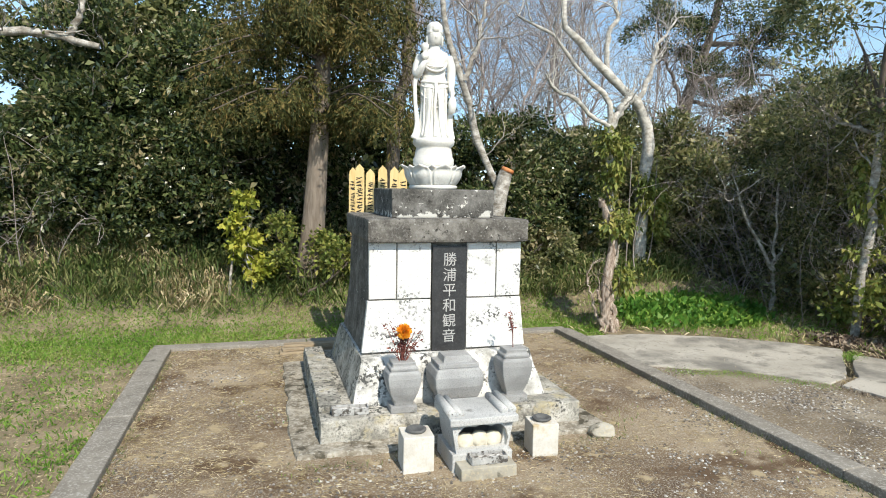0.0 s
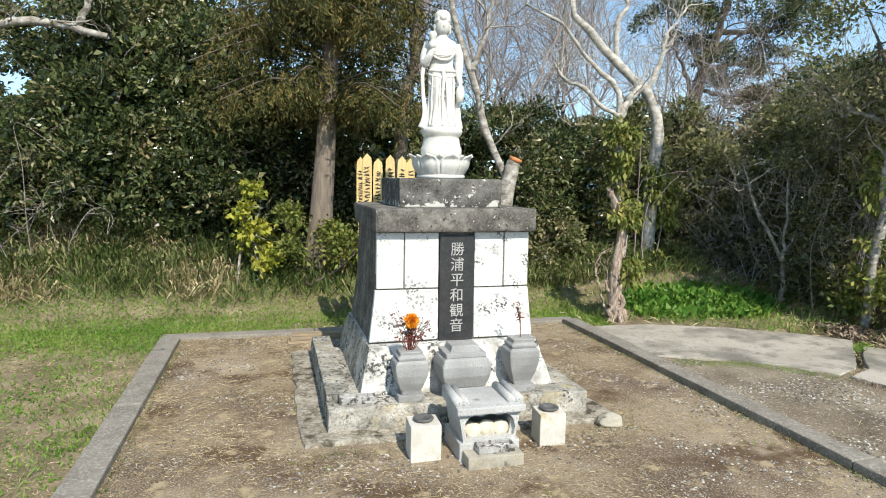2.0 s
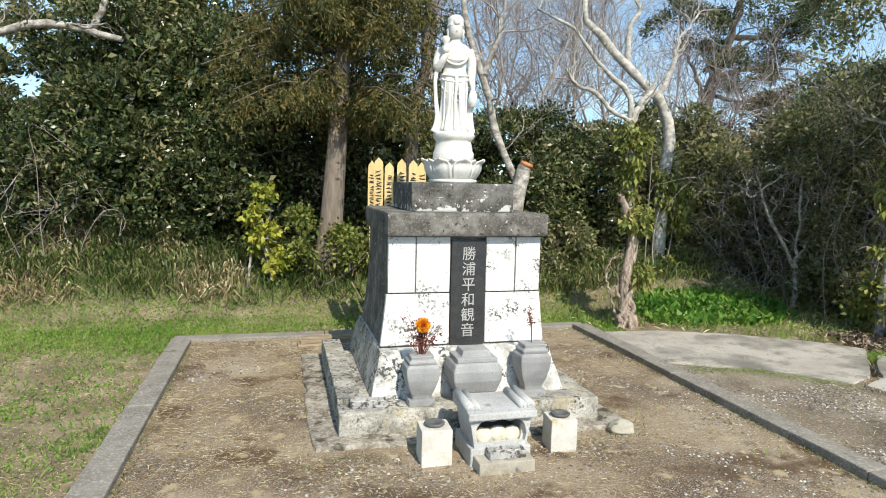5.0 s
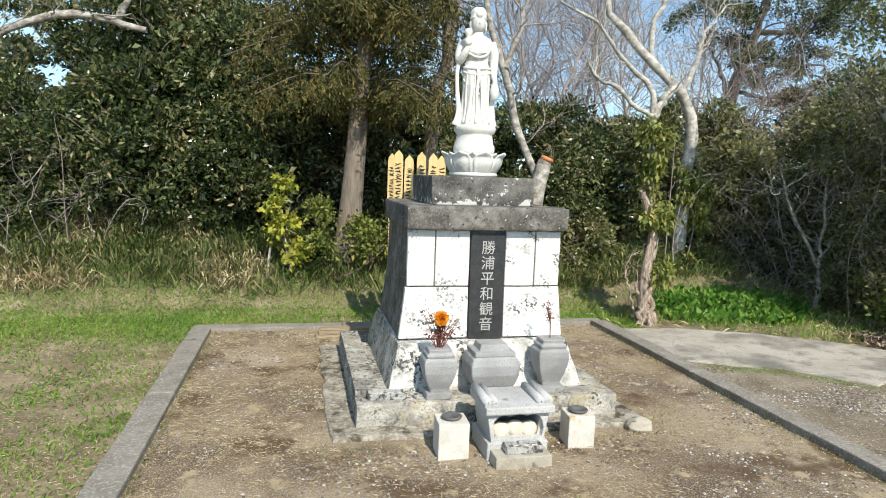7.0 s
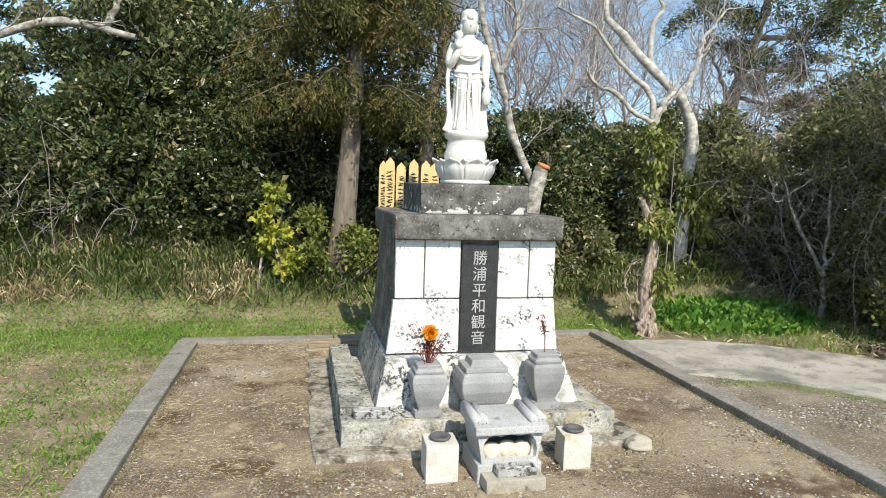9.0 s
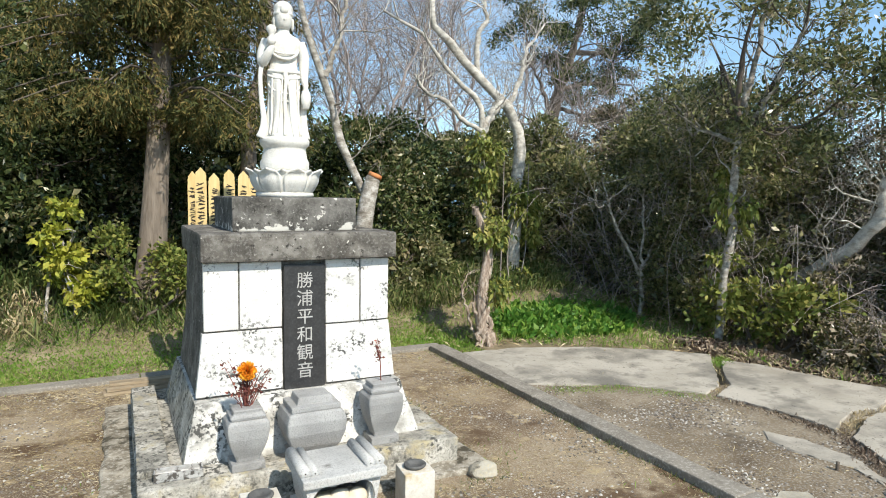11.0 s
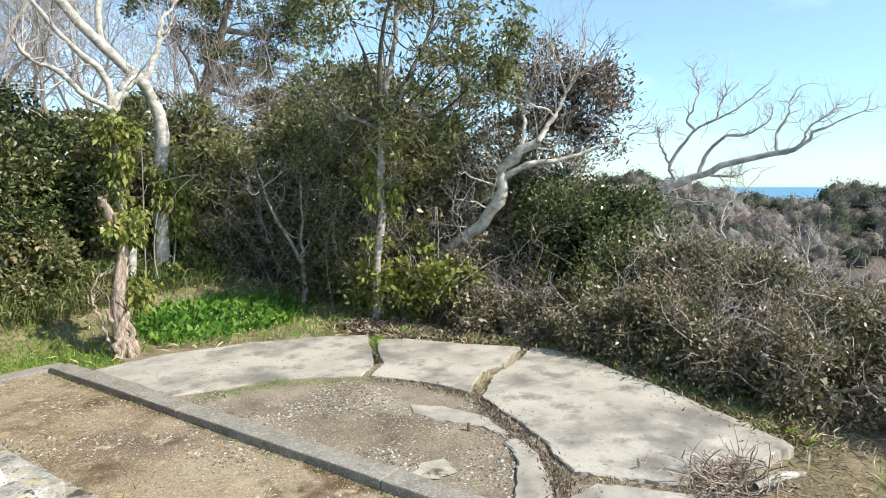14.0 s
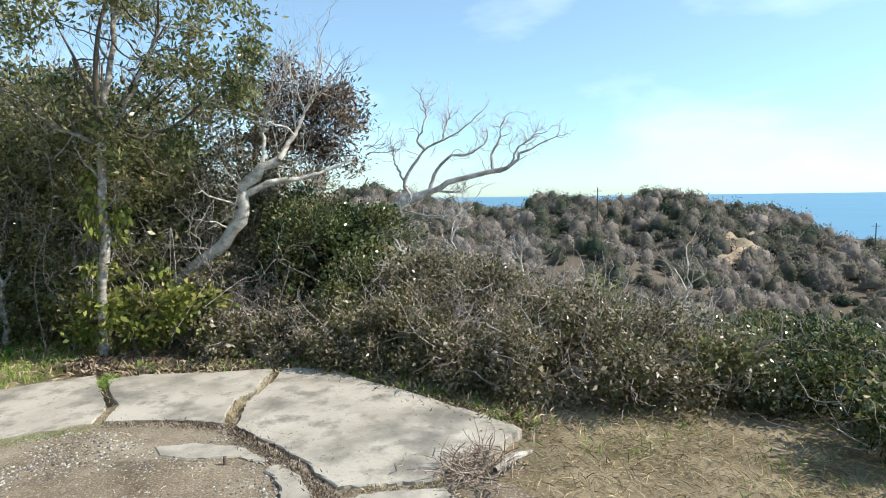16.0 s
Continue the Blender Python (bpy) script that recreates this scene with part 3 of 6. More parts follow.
for x0, x1 in ((0.652, 0.859), (0.868, 1.130), (1.418, 1.655), (1.664, 1.864)):
    block(x0, x1, 0.937, 1.362, 4.836, 4.836)
block(0.642, 1.130, 0.535, 0.926, 4.822, 4.834, 0.597, 1.130)
block(1.418, 1.868, 0.535, 0.926, 4.822, 4.834, 1.418, 1.91)
part("cap_stone", stone(0.632, 1.898, 4.762, 6.005, 1.37, 1.545, 0.02, 0.004, 4), M["dark"], monument, "dark weathered granite cap with pale lichen")
part("upper_plinth", stone(0.848, 1.676, 4.965, 5.8, 1.545, 1.768, 0.012, 0.004, 4), M["streaked"], monument, "dark granite block streaked with pale lichen")
plaque = part("plaque", stone(1.139, 1.409, 4.817, 4.87, 0.522, 1.338, 0.004, 0, 0), M["plaque"], monument, "polished black granite plaque with engraved characters")
for i, ch in enumerate("勝浦平和観音"):
    cu = bpy.data.curves.new("character", "FONT")
    cu.body, cu.size, cu.align_x, cu.align_y, cu.extrude = ch, 0.112, "CENTER", "CENTER", 0.0015
    tmp = new("character", cu)
    bpy.context.view_layer.update()
    me = bpy.data.meshes.new_from_object(tmp.evaluated_get(bpy.context.evaluated_depsgraph_get()))
    bpy.data.objects.remove(tmp)
    me.materials.clear()
    me.transform(pose(1.274, 4.8155, 1.228 - 0.119 * i, 90, 0, 0))
    ob = link("character", me, M["letter"], plaque)

lotus = thing("lotus_pedestal", "carved round stone lotus pedestal on the granite block", "pedestal", at=(1.28, CY, 1.766))
LX, LY = 0.0, 0.0
part("foot_ring", loft([circle(0, 0.19), circle(0.015, 0.205), circle(0.03, 0.20), circle(0.05, 0.17)]), M["statue"], lotus, smooth=True)
part("bowl", loft([circle(0.045, 0.15), circle(0.07, 0.205), circle(0.12, 0.225), circle(0.17, 0.232), circle(0.185, 0.225), circle(0.19, 0.1)]), M["statue"], lotus, smooth=True)


def petal(turn, lift, r, half):
    """A broad upright petal with a raised border and a tip that flares outwards."""
    bm = bmesh.new()
    grid = []
    for i in range(13):
        v = i / 12
        row = []
        for j in range(13):
            u = (j / 12 - 0.5) * 2
            w = half * (0.80 + 0.20 * math.sin(math.pi * min(0.5, v * 0.8))) * math.sqrt(max(0.02, 1 - max(0, (v - 0.5) / 0.5) ** 2.4))
            border = 0.011 * (abs(u) > 0.72 or v > 0.86)
            rad = r * (0.78 + 0.21 * math.sin(min(1.57, v * 2.4))) + 0.016 * (1 - u * u) - 0.010 + border + 0.035 * max(0, v - 0.72) * 3
            a = turn + u * w / max(0.1, rad)
            row.append(bm.verts.new((rad * math.cos(a), rad * math.sin(a), lift + 0.168 * v)))
        grid.append(row)
    for a, b in zip(grid, grid[1:]):
        for j in range(12):
            bm.faces.new((a[j], a[j + 1], b[j + 1], b[j]))
    bmesh.ops.recalc_face_normals(bm, faces=bm.faces)
    bmesh.ops.solidify(bm, geom=bm.faces, thickness=0.014)
    part("petal", bm, M["statue"], lotus, smooth=True)


for i in range(8):
    petal(2 * math.pi * i / 8 + 0.1, 0.032, 0.240, 0.088)
    petal(2 * math.pi * (i + 0.5) / 8 + 0.1, 0.025, 0.228, 0.07)
part("drum", loft([circle(0.18, 0.15), circle(0.205, 0.170), circle(0.25, 0.172), circle(0.27, 0.160), circle(0.33, 0.150), circle(0.345, 0.146), circle(0.352, 0.152), circle(0.372, 0.17), circle(0.40, 0.176), circle(0.42, 0.165)]), M["statue"], lotus, smooth=True)


def statue():
    """A robed standing figure in plain stone forms, one mesh."""
    bm = bmesh.new()

    def add(rings):
        made = [[bm.verts.new(p) for p in r] for r in rings]
        k = len(made[0])
        for a, b in zip(made, made[1:]):
            for i in range(k):
                bm.faces.new((a[i], a[(i + 1) % k], b[(i + 1) % k], b[i]))
        bm.faces.new(made[0][::-1])
        bm.faces.new(made[-1])

    def robe(z, rx, ry, fold, legs):
        """A ring of the robe: two legs press through the cloth, with a drape between them."""
        ring = []
        for i in range(96):
            a = 2 * math.pi * i / 96
            x, y = math.cos(a), math.sin(a)
            f = 1 + fold * (math.cos(9 * a + 3.0 * z) + 0.6 * math.cos(17 * a - 9 * z) + 0.4 * math.cos(26 * a + 14 * z))
            press = legs * (math.exp(-((x - 0.48) / 0.26) ** 2) + math.exp(-((x + 0.44) / 0.26) ** 2) - 0.9 * math.exp(-((x - 0.02) / 0.16) ** 2)) * max(0.0, -y)
            ring.append((rx * f * x, ry * f * y - press, z))
        return ring

    rows = [(0.0, 0.150, 0.110, 0.05, 0.0), (0.02, 0.158, 0.116, 0.06, 0.006), (0.07, 0.142, 0.104, 0.06, 0.014), (0.14, 0.128, 0.094, 0.05, 0.02), (0.22, 0.120, 0.088, 0.04, 0.026), (0.30, 0.116, 0.085, 0.028, 0.028),
            (0.37, 0.116, 0.085, 0.022, 0.022), (0.42, 0.118, 0.086, 0.03, 0.012), (0.455, 0.120, 0.088, 0.034, 0.006), (0.475, 0.112, 0.083, 0.02, 0.002), (0.50, 0.102, 0.077, 0.008, 0), (0.54, 0.095, 0.071, 0.004, 0),
            (0.60, 0.101, 0.074, 0.006, 0), (0.655, 0.118, 0.077, 0.008, 0), (0.695, 0.128, 0.070, 0.006, 0), (0.72, 0.108, 0.060, 0.003, 0), (0.738, 0.066, 0.052, 0, 0), (0.752, 0.046, 0.046, 0, 0), (0.785, 0.041, 0.043, 0, 0)]
    add([robe(*r) for r in rows])
    add([circle(z, r, 24, 0, -0.014, r * 1.1) for z, r in ((0.766, 0.022), (0.778, 0.043), (0.80, 0.056), (0.83, 0.062), (0.86, 0.062), (0.885, 0.056), (0.90, 0.04))])
    add([[(x * (1 + k), y * (1 + k), z) for i, (x, y, z) in enumerate(circle(zz, r, 32, 0, -0.004, r * 1.02)) for k in (0.035 * math.cos(8 * math.pi * i / 32 * 2),)] for zz, r in ((0.862, 0.064), (0.872, 0.073), (0.886, 0.072), (0.892, 0.064), (0.915, 0.069), (0.935, 0.066), (0.95, 0.056), (0.966, 0.036), (0.972, 0.012))])
    add([circle(z, r, 12, 0, -0.070, r * 0.5) for z, r in ((0.872, 0.02), (0.895, 0.032), (0.92, 0.026), (0.94, 0.006))])
    for sx in (-1, 1):
        add([circle(z, r, 10, sx * 0.066, 0.0, r * 1.5) for z, r in ((0.775, 0.006), (0.79, 0.012), (0.815, 0.010), (0.84, 0.014), (0.858, 0.008))])
    add([circle(z, r, 8, 0, -0.080, r) for z, r in ((0.822, 0.004), (0.828, 0.009), (0.85, 0.004))])

    def limb(pts, radii, flat=1.0):
        bag = Bag()
        bag.tube(spline(pts, 4 * len(pts)), np.interp(np.linspace(0, len(pts) - 1, 4 * len(pts)), np.arange(len(pts)), radii), 12)
        mid = bag.v[0].reshape(-1, 12, 3)
        mid = mid.mean(1, keepdims=True) + (mid - mid.mean(1, keepdims=True)) * np.array([1.0, flat, 1.0])
        vs = [bm.verts.new(p) for p in mid.reshape(-1, 3)]
        for f in bag.f[0]:
            bm.faces.new([vs[i] for i in f])
        bm.faces.new(vs[:12][::-1])
        bm.faces.new(vs[-12:])

    # arms, the bud held before the shoulder and the flask in the lowered hand
    limb([(0.118, 0, 0.69), (0.148, 0, 0.60), (0.150, -0.01, 0.50), (0.146, -0.04, 0.43), (0.152, -0.062, 0.385)], [0.040, 0.041, 0.035, 0.028, 0.022])
    limb([(-0.118, 0, 0.69), (-0.150, -0.005, 0.60), (-0.152, -0.03, 0.535), (-0.118, -0.085, 0.585), (-0.088, -0.102, 0.64)], [0.040, 0.040, 0.038, 0.030, 0.022])
    add([circle(z, r, 14, -0.098, -0.112, r * 0.85) for z, r in ((0.635, 0.012), (0.655, 0.03), (0.675, 0.033), (0.70, 0.018), (0.715, 0.022), (0.74, 0.036), (0.762, 0.034), (0.775, 0.016))])
    add([circle(z, r, 14, 0.152, -0.075, r) for z, r in ((0.215, 0.016), (0.225, 0.026), (0.27, 0.036), (0.31, 0.037), (0.34, 0.026), (0.36, 0.014), (0.385, 0.022), (0.395, 0.010))])
    # scarves falling from both arms, flaring at the hem
    limb([(-0.150, -0.02, 0.55), (-0.172, -0.035, 0.44), (-0.166, -0.04, 0.28), (-0.150, -0.045, 0.14), (-0.158, -0.05, 0.05), (-0.176, -0.05, 0.0)], [0.020, 0.016, 0.017, 0.022, 0.03, 0.036], 0.6)
    limb([(0.148, -0.01, 0.46), (0.156, -0.02, 0.34), (0.142, -0.03, 0.20), (0.146, -0.03, 0.08), (0.158, -0.03, 0.0)], [0.016, 0.018, 0.022, 0.028, 0.034], 0.6)
    # sash, knot and its ends, swags over the skirt, shawl over the shoulders
    for z, drop, r, w in ((0.478, 0.012, 0.012, 0.112), (0.452, 0.035, 0.008, 0.118), (0.40, 0.085, 0.007, 0.117), (0.36, 0.10, 0.006, 0.114), (0.655, 0.10, 0.011, 0.105), (0.64, 0.05, 0.007, 0.100)):
        limb([(w * math.cos(a), -0.088 * math.sin(a) - 0.004, z - drop * math.sin(a)) for a in np.linspace(0.2, math.pi - 0.2, 9)], [r] * 9)
    limb([(0.0, -0.092, 0.475), (0.004, -0.10, 0.40), (-0.004, -0.094, 0.26), (0.004, -0.10, 0.12), (0.0, -0.116, 0.02)], [0.020, 0.014, 0.013, 0.016, 0.02], 0.6)
    for sx in (-1, 1):
        limb([(sx * 0.02, -0.094, 0.42), (sx * 0.032, -0.104, 0.28), (sx * 0.04, -0.104, 0.14), (sx * 0.06, -0.114, 0.02)], [0.005, 0.007, 0.007, 0.010])
        limb([(sx * 0.09, -0.07, 0.42), (sx * 0.096, -0.072, 0.26), (sx * 0.098, -0.08, 0.12), (sx * 0.115, -0.09, 0.02)], [0.005, 0.008, 0.008, 0.011])
        limb([(sx * 0.075, -0.10, 0.012), (sx * 0.07, -0.13, 0.010)], [0.024, 0.018])
    bmesh.ops.recalc_face_normals(bm, faces=bm.faces)
    return bm


figure = part("statue", statue(), M["statue"], smooth=True)
figure.matrix_world = pose(1.276, CY, 2.18, 0, 0, -6) @ Matrix.Diagonal((0.95, 0.95, 0.985, 1))
tagged(figure, "tall pale carved stone figure in robes and crown", "statue")


# ---- offerings before the monument ----
def granite_vase(x, y, z, w, h, label):
    """A square-shouldered stone flower vase on a small foot."""
    v = thing("stone_vase", label, "vase", "stone vases", (x, y, z))
    part("foot", stone(-w * 0.42, w * 0.42, -w * 0.36, w * 0.36, 0, h * 0.13, 0.005, 0.001, 0), M["grey"], v)
    rings = []
    for k, s in ((0.12, 0.28), (0.2, 0.31), (0.36, 0.42), (0.52, 0.495), (0.68, 0.53), (0.78, 0.52), (0.83, 0.45)):
        rings.append([(w * s * a, w * s * b * 0.85, h * k) for a, b in ((-1, -0.96), (-0.96, -1), (0.96, -1), (1, -0.96), (1, 0.96), (0.96, 1), (-0.96, 1), (-1, 0.96))])
    part("body", worn(loft(rings), 0.004, 1), M["grey"], v, smooth=False)
    part("collar", worn(loft([rect(h * 0.825, -w * 0.42, w * 0.42, -w * 0.36, w * 0.36), rect(h * 0.89, -w * 0.45, w * 0.45, -w * 0.39, w * 0.39), rect(h * 0.93, -w * 0.36, w * 0.36, -w * 0.31, w * 0.31), rect(h, -w * 0.38, w * 0.38, -w * 0.33, w * 0.33)]), 0.005, 1), M["grey"], v)
    return v


granite_vase(0.84, 4.50, 0.195, 0.225, 0.36, "grey granite flower vase holding dried stems")
granite_vase(1.70, 4.54, 0.195, 0.225, 0.40, "grey granite flower vase with withered stems")
bowl = thing("incense_bowl", "broad grey granite incense bowl with a stepped lid", "incense bowl", at=(1.235, 4.52, 0.195))
rings = []
for z, s in ((0.0, 0.13), (0.04, 0.145), (0.05, 0.12), (0.09, 0.15), (0.17, 0.178), (0.24, 0.182), (0.29, 0.165), (0.305, 0.14)):
    rings.append([(s * a, s * b * 0.8, z) for a, b in ((-1, -0.95), (-0.96, -1), (0.96, -1), (1, -0.95), (1, 0.95), (0.96, 1), (-0.96, 1), (-1, 0.95))])
part("body", worn(loft(rings), 0.006, 2), M["grey"], bowl)
part("lid", worn(loft([rect(0.303, -0.15, 0.15, -0.12, 0.12), rect(0.335, -0.15, 0.15, -0.12, 0.12), rect(0.34, -0.11, 0.11, -0.09, 0.09), rect(0.385, -0.10, 0.10, -0.08, 0.08)]), 0.006, 2), M["grey"], bowl)

censer = thing("stone_censer", "pale granite incense altar with a scalloped opening", "altar", at=(1.215, 3.97, 0.0))
part("step", stone(-0.18, 0.18, -0.29, 0.0, -0.02, 0.085, 0.006, 0.002, 2), M["sill"], censer)
part("plinth", stone(-0.20, 0.20, -0.16, 0.2, 0.0, 0.125, 0.008, 0.001, 2), M["altar"], censer)


def front_panel():
    """The altar's front with its three-lobed opening."""
    bm = bmesh.new()
    n = 26
    low, high = 0.125, 0.318
    outer_b, inner_b = [], []
    ts = [i / (n - 1) for i in range(n)]
    half = 0.172

    def edge_top(u):
        return 0.205 + 0.082 * (max(0, 1 - abs(u) ** 5)) ** 0.5 + 0.014 * abs(math.cos(u * math.pi * 1.5))

    for y in (-0.15, -0.11):
        top = [bm.verts.new((half * (2 * t - 1), y, edge_top(2 * t - 1))) for t in ts]
        bot = [bm.verts.new((half * (2 * t - 1) * (0.9 if 0 < t < 1 else 0.93), y, 0.150)) for t in ts]
        up = [bm.verts.new((0.205 * (2 * t - 1), y, high)) for t in ts]
        dn = [bm.verts.new((0.172 * (2 * t - 1), y, low)) for t in ts]
        outer_b.append((up, dn)), inner_b.append((top, bot))
        for i in range(n - 1):
            bm.faces.new((top[i], top[i + 1], up[i + 1], up[i]))
            bm.faces.new((dn[i], dn[i + 1], bot[i + 1], bot[i]))
        bm.faces.new((dn[0], bot[0], top[0], up[0]))
        bm.faces.new((up[-1], top[-1], bot[-1], dn[-1]))
    for (a, b), (c, d) in ((inner_b[0], inner_b[1]), (outer_b[0], outer_b[1])):
        for p, q in ((a, c), (b, d)):
            for i in range(n - 1):
                bm.faces.new((p[i], p[i + 1], q[i + 1], q[i]))
        bm.faces.new((a[0], b[0], d[0], c[0]))
        bm.faces.new((a[-1], b[-1], d[-1], c[-1]))
    bmesh.ops.recalc_face_normals(bm, faces=bm.faces)
    return bm


part("front_panel", front_panel(), M["altar"], censer, "front panel with a scalloped opening")
for sx in (-1, 1):
    part("side_panel", loft([[(sx * a, -0.11, z), (sx * (a - 0.035), -0.11, z), (sx * (a - 0.035), 0.17, z), (sx * a, 0.17, z)] for z, a in ((0.125, 0.172), (0.18, 0.184), (0.25, 0.195), (0.318, 0.205))]), M["altar"], censer)
part("back_panel", stone(-0.16, 0.16, 0.14, 0.17, 0.125, 0.31, 0.003, 0, 0), M["grey"], censer)
part("top_slab", stone(-0.225, 0.225, -0.19, 0.2, 0.315, 0.362, 0.008, 0.001, 2), M["altar"], censer, "flat granite top")
for sx in (-1, 1):
    bag = Bag()
    for dx, r in ((0.0, 0.03), (-0.05 * sx, 0.026)):
        bag.tube([(sx * 0.20 + dx, y, 0.379 if dx == 0 else 0.374) for y in (-0.14, -0.138, 0.0, 0.178, 0.18)], [0.004, r, r, r, 0.004], 12)
    link("scroll", bag.mesh("scroll"), M["altar"], censer, smooth=True)
heap = thing("sand_heap", "cream coloured lumps of sand inside the altar", "sand", at=(1.215, 3.97, 0.125))
part("sand_bed", stone(-0.13, 0.13, -0.1, 0.1, 0, 0.03, 0.004, 0.003, 2), M["lumps"], heap)
for i in range(3):
    bm = bmesh.new()
    bmesh.ops.create_icosphere(bm, subdivisions=3, radius=0.058, matrix=Matrix.Translation((-0.095 + 0.095 * i, -0.075, 0.05 + 0.008 * (i == 1))) @ Matrix.Diagonal((1.05, 0.8, 0.95, 1)))
    for v in bm.verts:
        v.co += noise.noise_vector(v.co * 30 + Vector((i, 0, 0))) * 0.005
    part("lump", bm, M["lumps"], heap, smooth=True)



def tray(x, y, z, w, d, turn, label):
    t = thing("metal_tray", label, "tray", "incense trays", (x, y, z))
    t.rotation_euler = (0, 0, radians(turn))
    part("floor_plate", stone(-w / 2, w / 2, -d / 2, d / 2, 0, 0.008, 0.002, 0, 0), M["steel"], t)
    for a, b, c, e in ((-w / 2, w / 2, -d / 2 - 0.004, -d / 2 + 0.006), (-w / 2, w / 2, d / 2 - 0.006, d / 2 + 0.004), (-w / 2 - 0.004, -w / 2 + 0.006, -d / 2, d / 2), (w / 2 - 0.006, w / 2 + 0.004, -d / 2, d / 2)):
        part("rim", stone(a, b, c, e, 0.006, 0.05, 0.002, 0, 0), M["steel"], t)
    for k in (-0.25, 0.25):
        bag = Bag()
        bag.tube([(-w * 0.46, d * k, 0.026), (0, d * k, 0.027), (w * 0.46, d * k, 0.026)], [0.008, 0.008, 0.008], 8)
        link("incense_rest", bag.mesh("incense_rest"), M["steel"], t, smooth=True)


tray(1.23, 3.76, 0.085, 0.23, 0.085, 0, "small dull metal incense tray on the step")
tray(0.47, 4.5, 0.195, 0.25, 0.09, -4, "stained metal incense tray on the base")


def post(x, y, w, h, turn):
    p = thing("candle_post", "short pale stone post with a dark candle cup", "post", "candle posts", (x, y, 0))
    p.rotation_euler = (0, 0, radians(turn))
    part("shaft", stone(-w, w, -w, w, -0.02, h, 0.007, 0.002, 2), M["post"], p)
    part("cup", loft([circle(h, 0.05), circle(h + 0.012, 0.064), circle(h + 0.02, 0.066), circle(h + 0.026, 0.058), circle(h + 0.02, 0.045), circle(h + 0.008, 0.03)]), M["cup"], p, "dark round candle cup", smooth=True)


post(0.82, 3.97, 0.098, 0.235, -2)
post(1.70, 4.0, 0.090, 0.225, -4)

rock = bmesh.new()
bmesh.ops.create_icosphere(rock, subdivisions=3, radius=0.085)
for v in rock.verts:
    v.co = Vector((v.co.x * 1.2, v.co.y, v.co.z * 0.65)) + noise.noise_vector(v.co * 14) * 0.02
rk = tagged(part("stone", rock, M["sill"]), "rounded pale stone beside the base", "stone")
rk.location = (2.25, 4.16, 0.035)


# flowers in the vase
def bouquet(x, y, z, label, heads, stems, seed):
    rng = np.random.default_rng(seed)
    b = thing("flower_bunch", label, "flowers", "", (x, y, z))
    bag = Bag()
    for i in range(stems):
        tip = np.array([rng.normal(0, 0.06), rng.normal(-0.01, 0.035), rng.uniform(0.1, 0.27)])
        bag.tube([(0, 0, -0.05), tip * 0.5 + rng.normal(0, 0.008, 3), tip], [0.0035, 0.003, 0.002], 4)
        k = 10
        bag.leaves(tip * rng.uniform(0.4, 1.05, (k, 1)) + rng.normal(0, 0.012, (k, 3)), rng.normal(size=(k, 3)), 0.03, 0.5, rng)
    tagged(link("stem_mass", bag.mesh("stems"), M["dried"], b, "withered dark red stems"), kind="stuff")
    for hx, hy, hz in heads:
        bag = Bag()
        k = 160
        d = rng.normal(size=(k, 3))
        d[:, 1] -= 0.4
        d /= np.linalg.norm(d, axis=1)[:, None]
        bag.leaves(np.array([hx, hy, hz]) + d * 0.02, d, 0.04, 0.7, rng)
        link("blossom", bag.mesh("blossom"), M["orange"], b, "bright orange round blossom")


bouquet(0.84, 4.50, 0.55, "dried stems with one bright orange blossom", [(0.0, -0.05, 0.225)], 22, 3)
bouquet(1.70, 4.54, 0.59, "few short withered flower stems", [], 3, 4)


# ---- behind the monument ----
def sotoba(x, y, top, w, turn):
    """A tall cedar grave board with a notched, pointed head."""
    b = thing("memorial_board", "tall pale cedar board with a pointed notched top", "board", "memorial boards", (x, y, 0))
    b.rotation_euler = (0, 0, radians(turn))
    prof = [(0, 0.0), (0.46, 0.05), (0.43, 0.062), (0.5, 0.075), (0.47, 0.1), (0.5, 0.125), (0.5, 0.5), (0.26, 0.72), (0.24, top - 0.02)]
    right = [(w * a, top - d) for a, d in prof]
    left = [(-px, pz) for px, pz in right[1:]][::-1]
    outline = right + left
    bm = loft([[(px, -0.006, pz) for px, pz in outline], [(px, 0.006, pz) for px, pz in outline]])
    board = part("board", bm, M["wood"], b)
    rng = random.Random(int(x * 100))
    z = top - 0.15
    bars = bmesh.new()
    while z > top - 1.0:
        h = rng.uniform(0.018, 0.032)
        for _ in range(3):
            cx, cw = rng.uniform(-0.16, 0.16) * w, rng.uniform(0.3, 0.6) * w
            bmesh.ops.create_cube(bars, size=1, matrix=Matrix.Translation((cx, -0.0075, z + rng.uniform(-0.01, 0.01))) @ Matrix.Rotation(rng.uniform(-0.5, 0.5), 4, "Y") @ Matrix.Diagonal((cw, 0.002, 0.0075, 1)))
        z -= h + 0.008
    tagged(part("writing", bars, M["ink"], b, "column of dark brush marks"), kind="stuff")


for x, y, top, w in ((0.795, 6.80, 1.98, 0.08), (0.862, 6.78, 2.014, 0.096), (0.974, 6.78, 1.967, 0.096), (1.105, 6.79, 2.005, 0.096), (1.228, 6.78, 1.995, 0.096), (1.322, 6.8, 1.977, 0.09)):
    sotoba(x, y, top, w, -6)

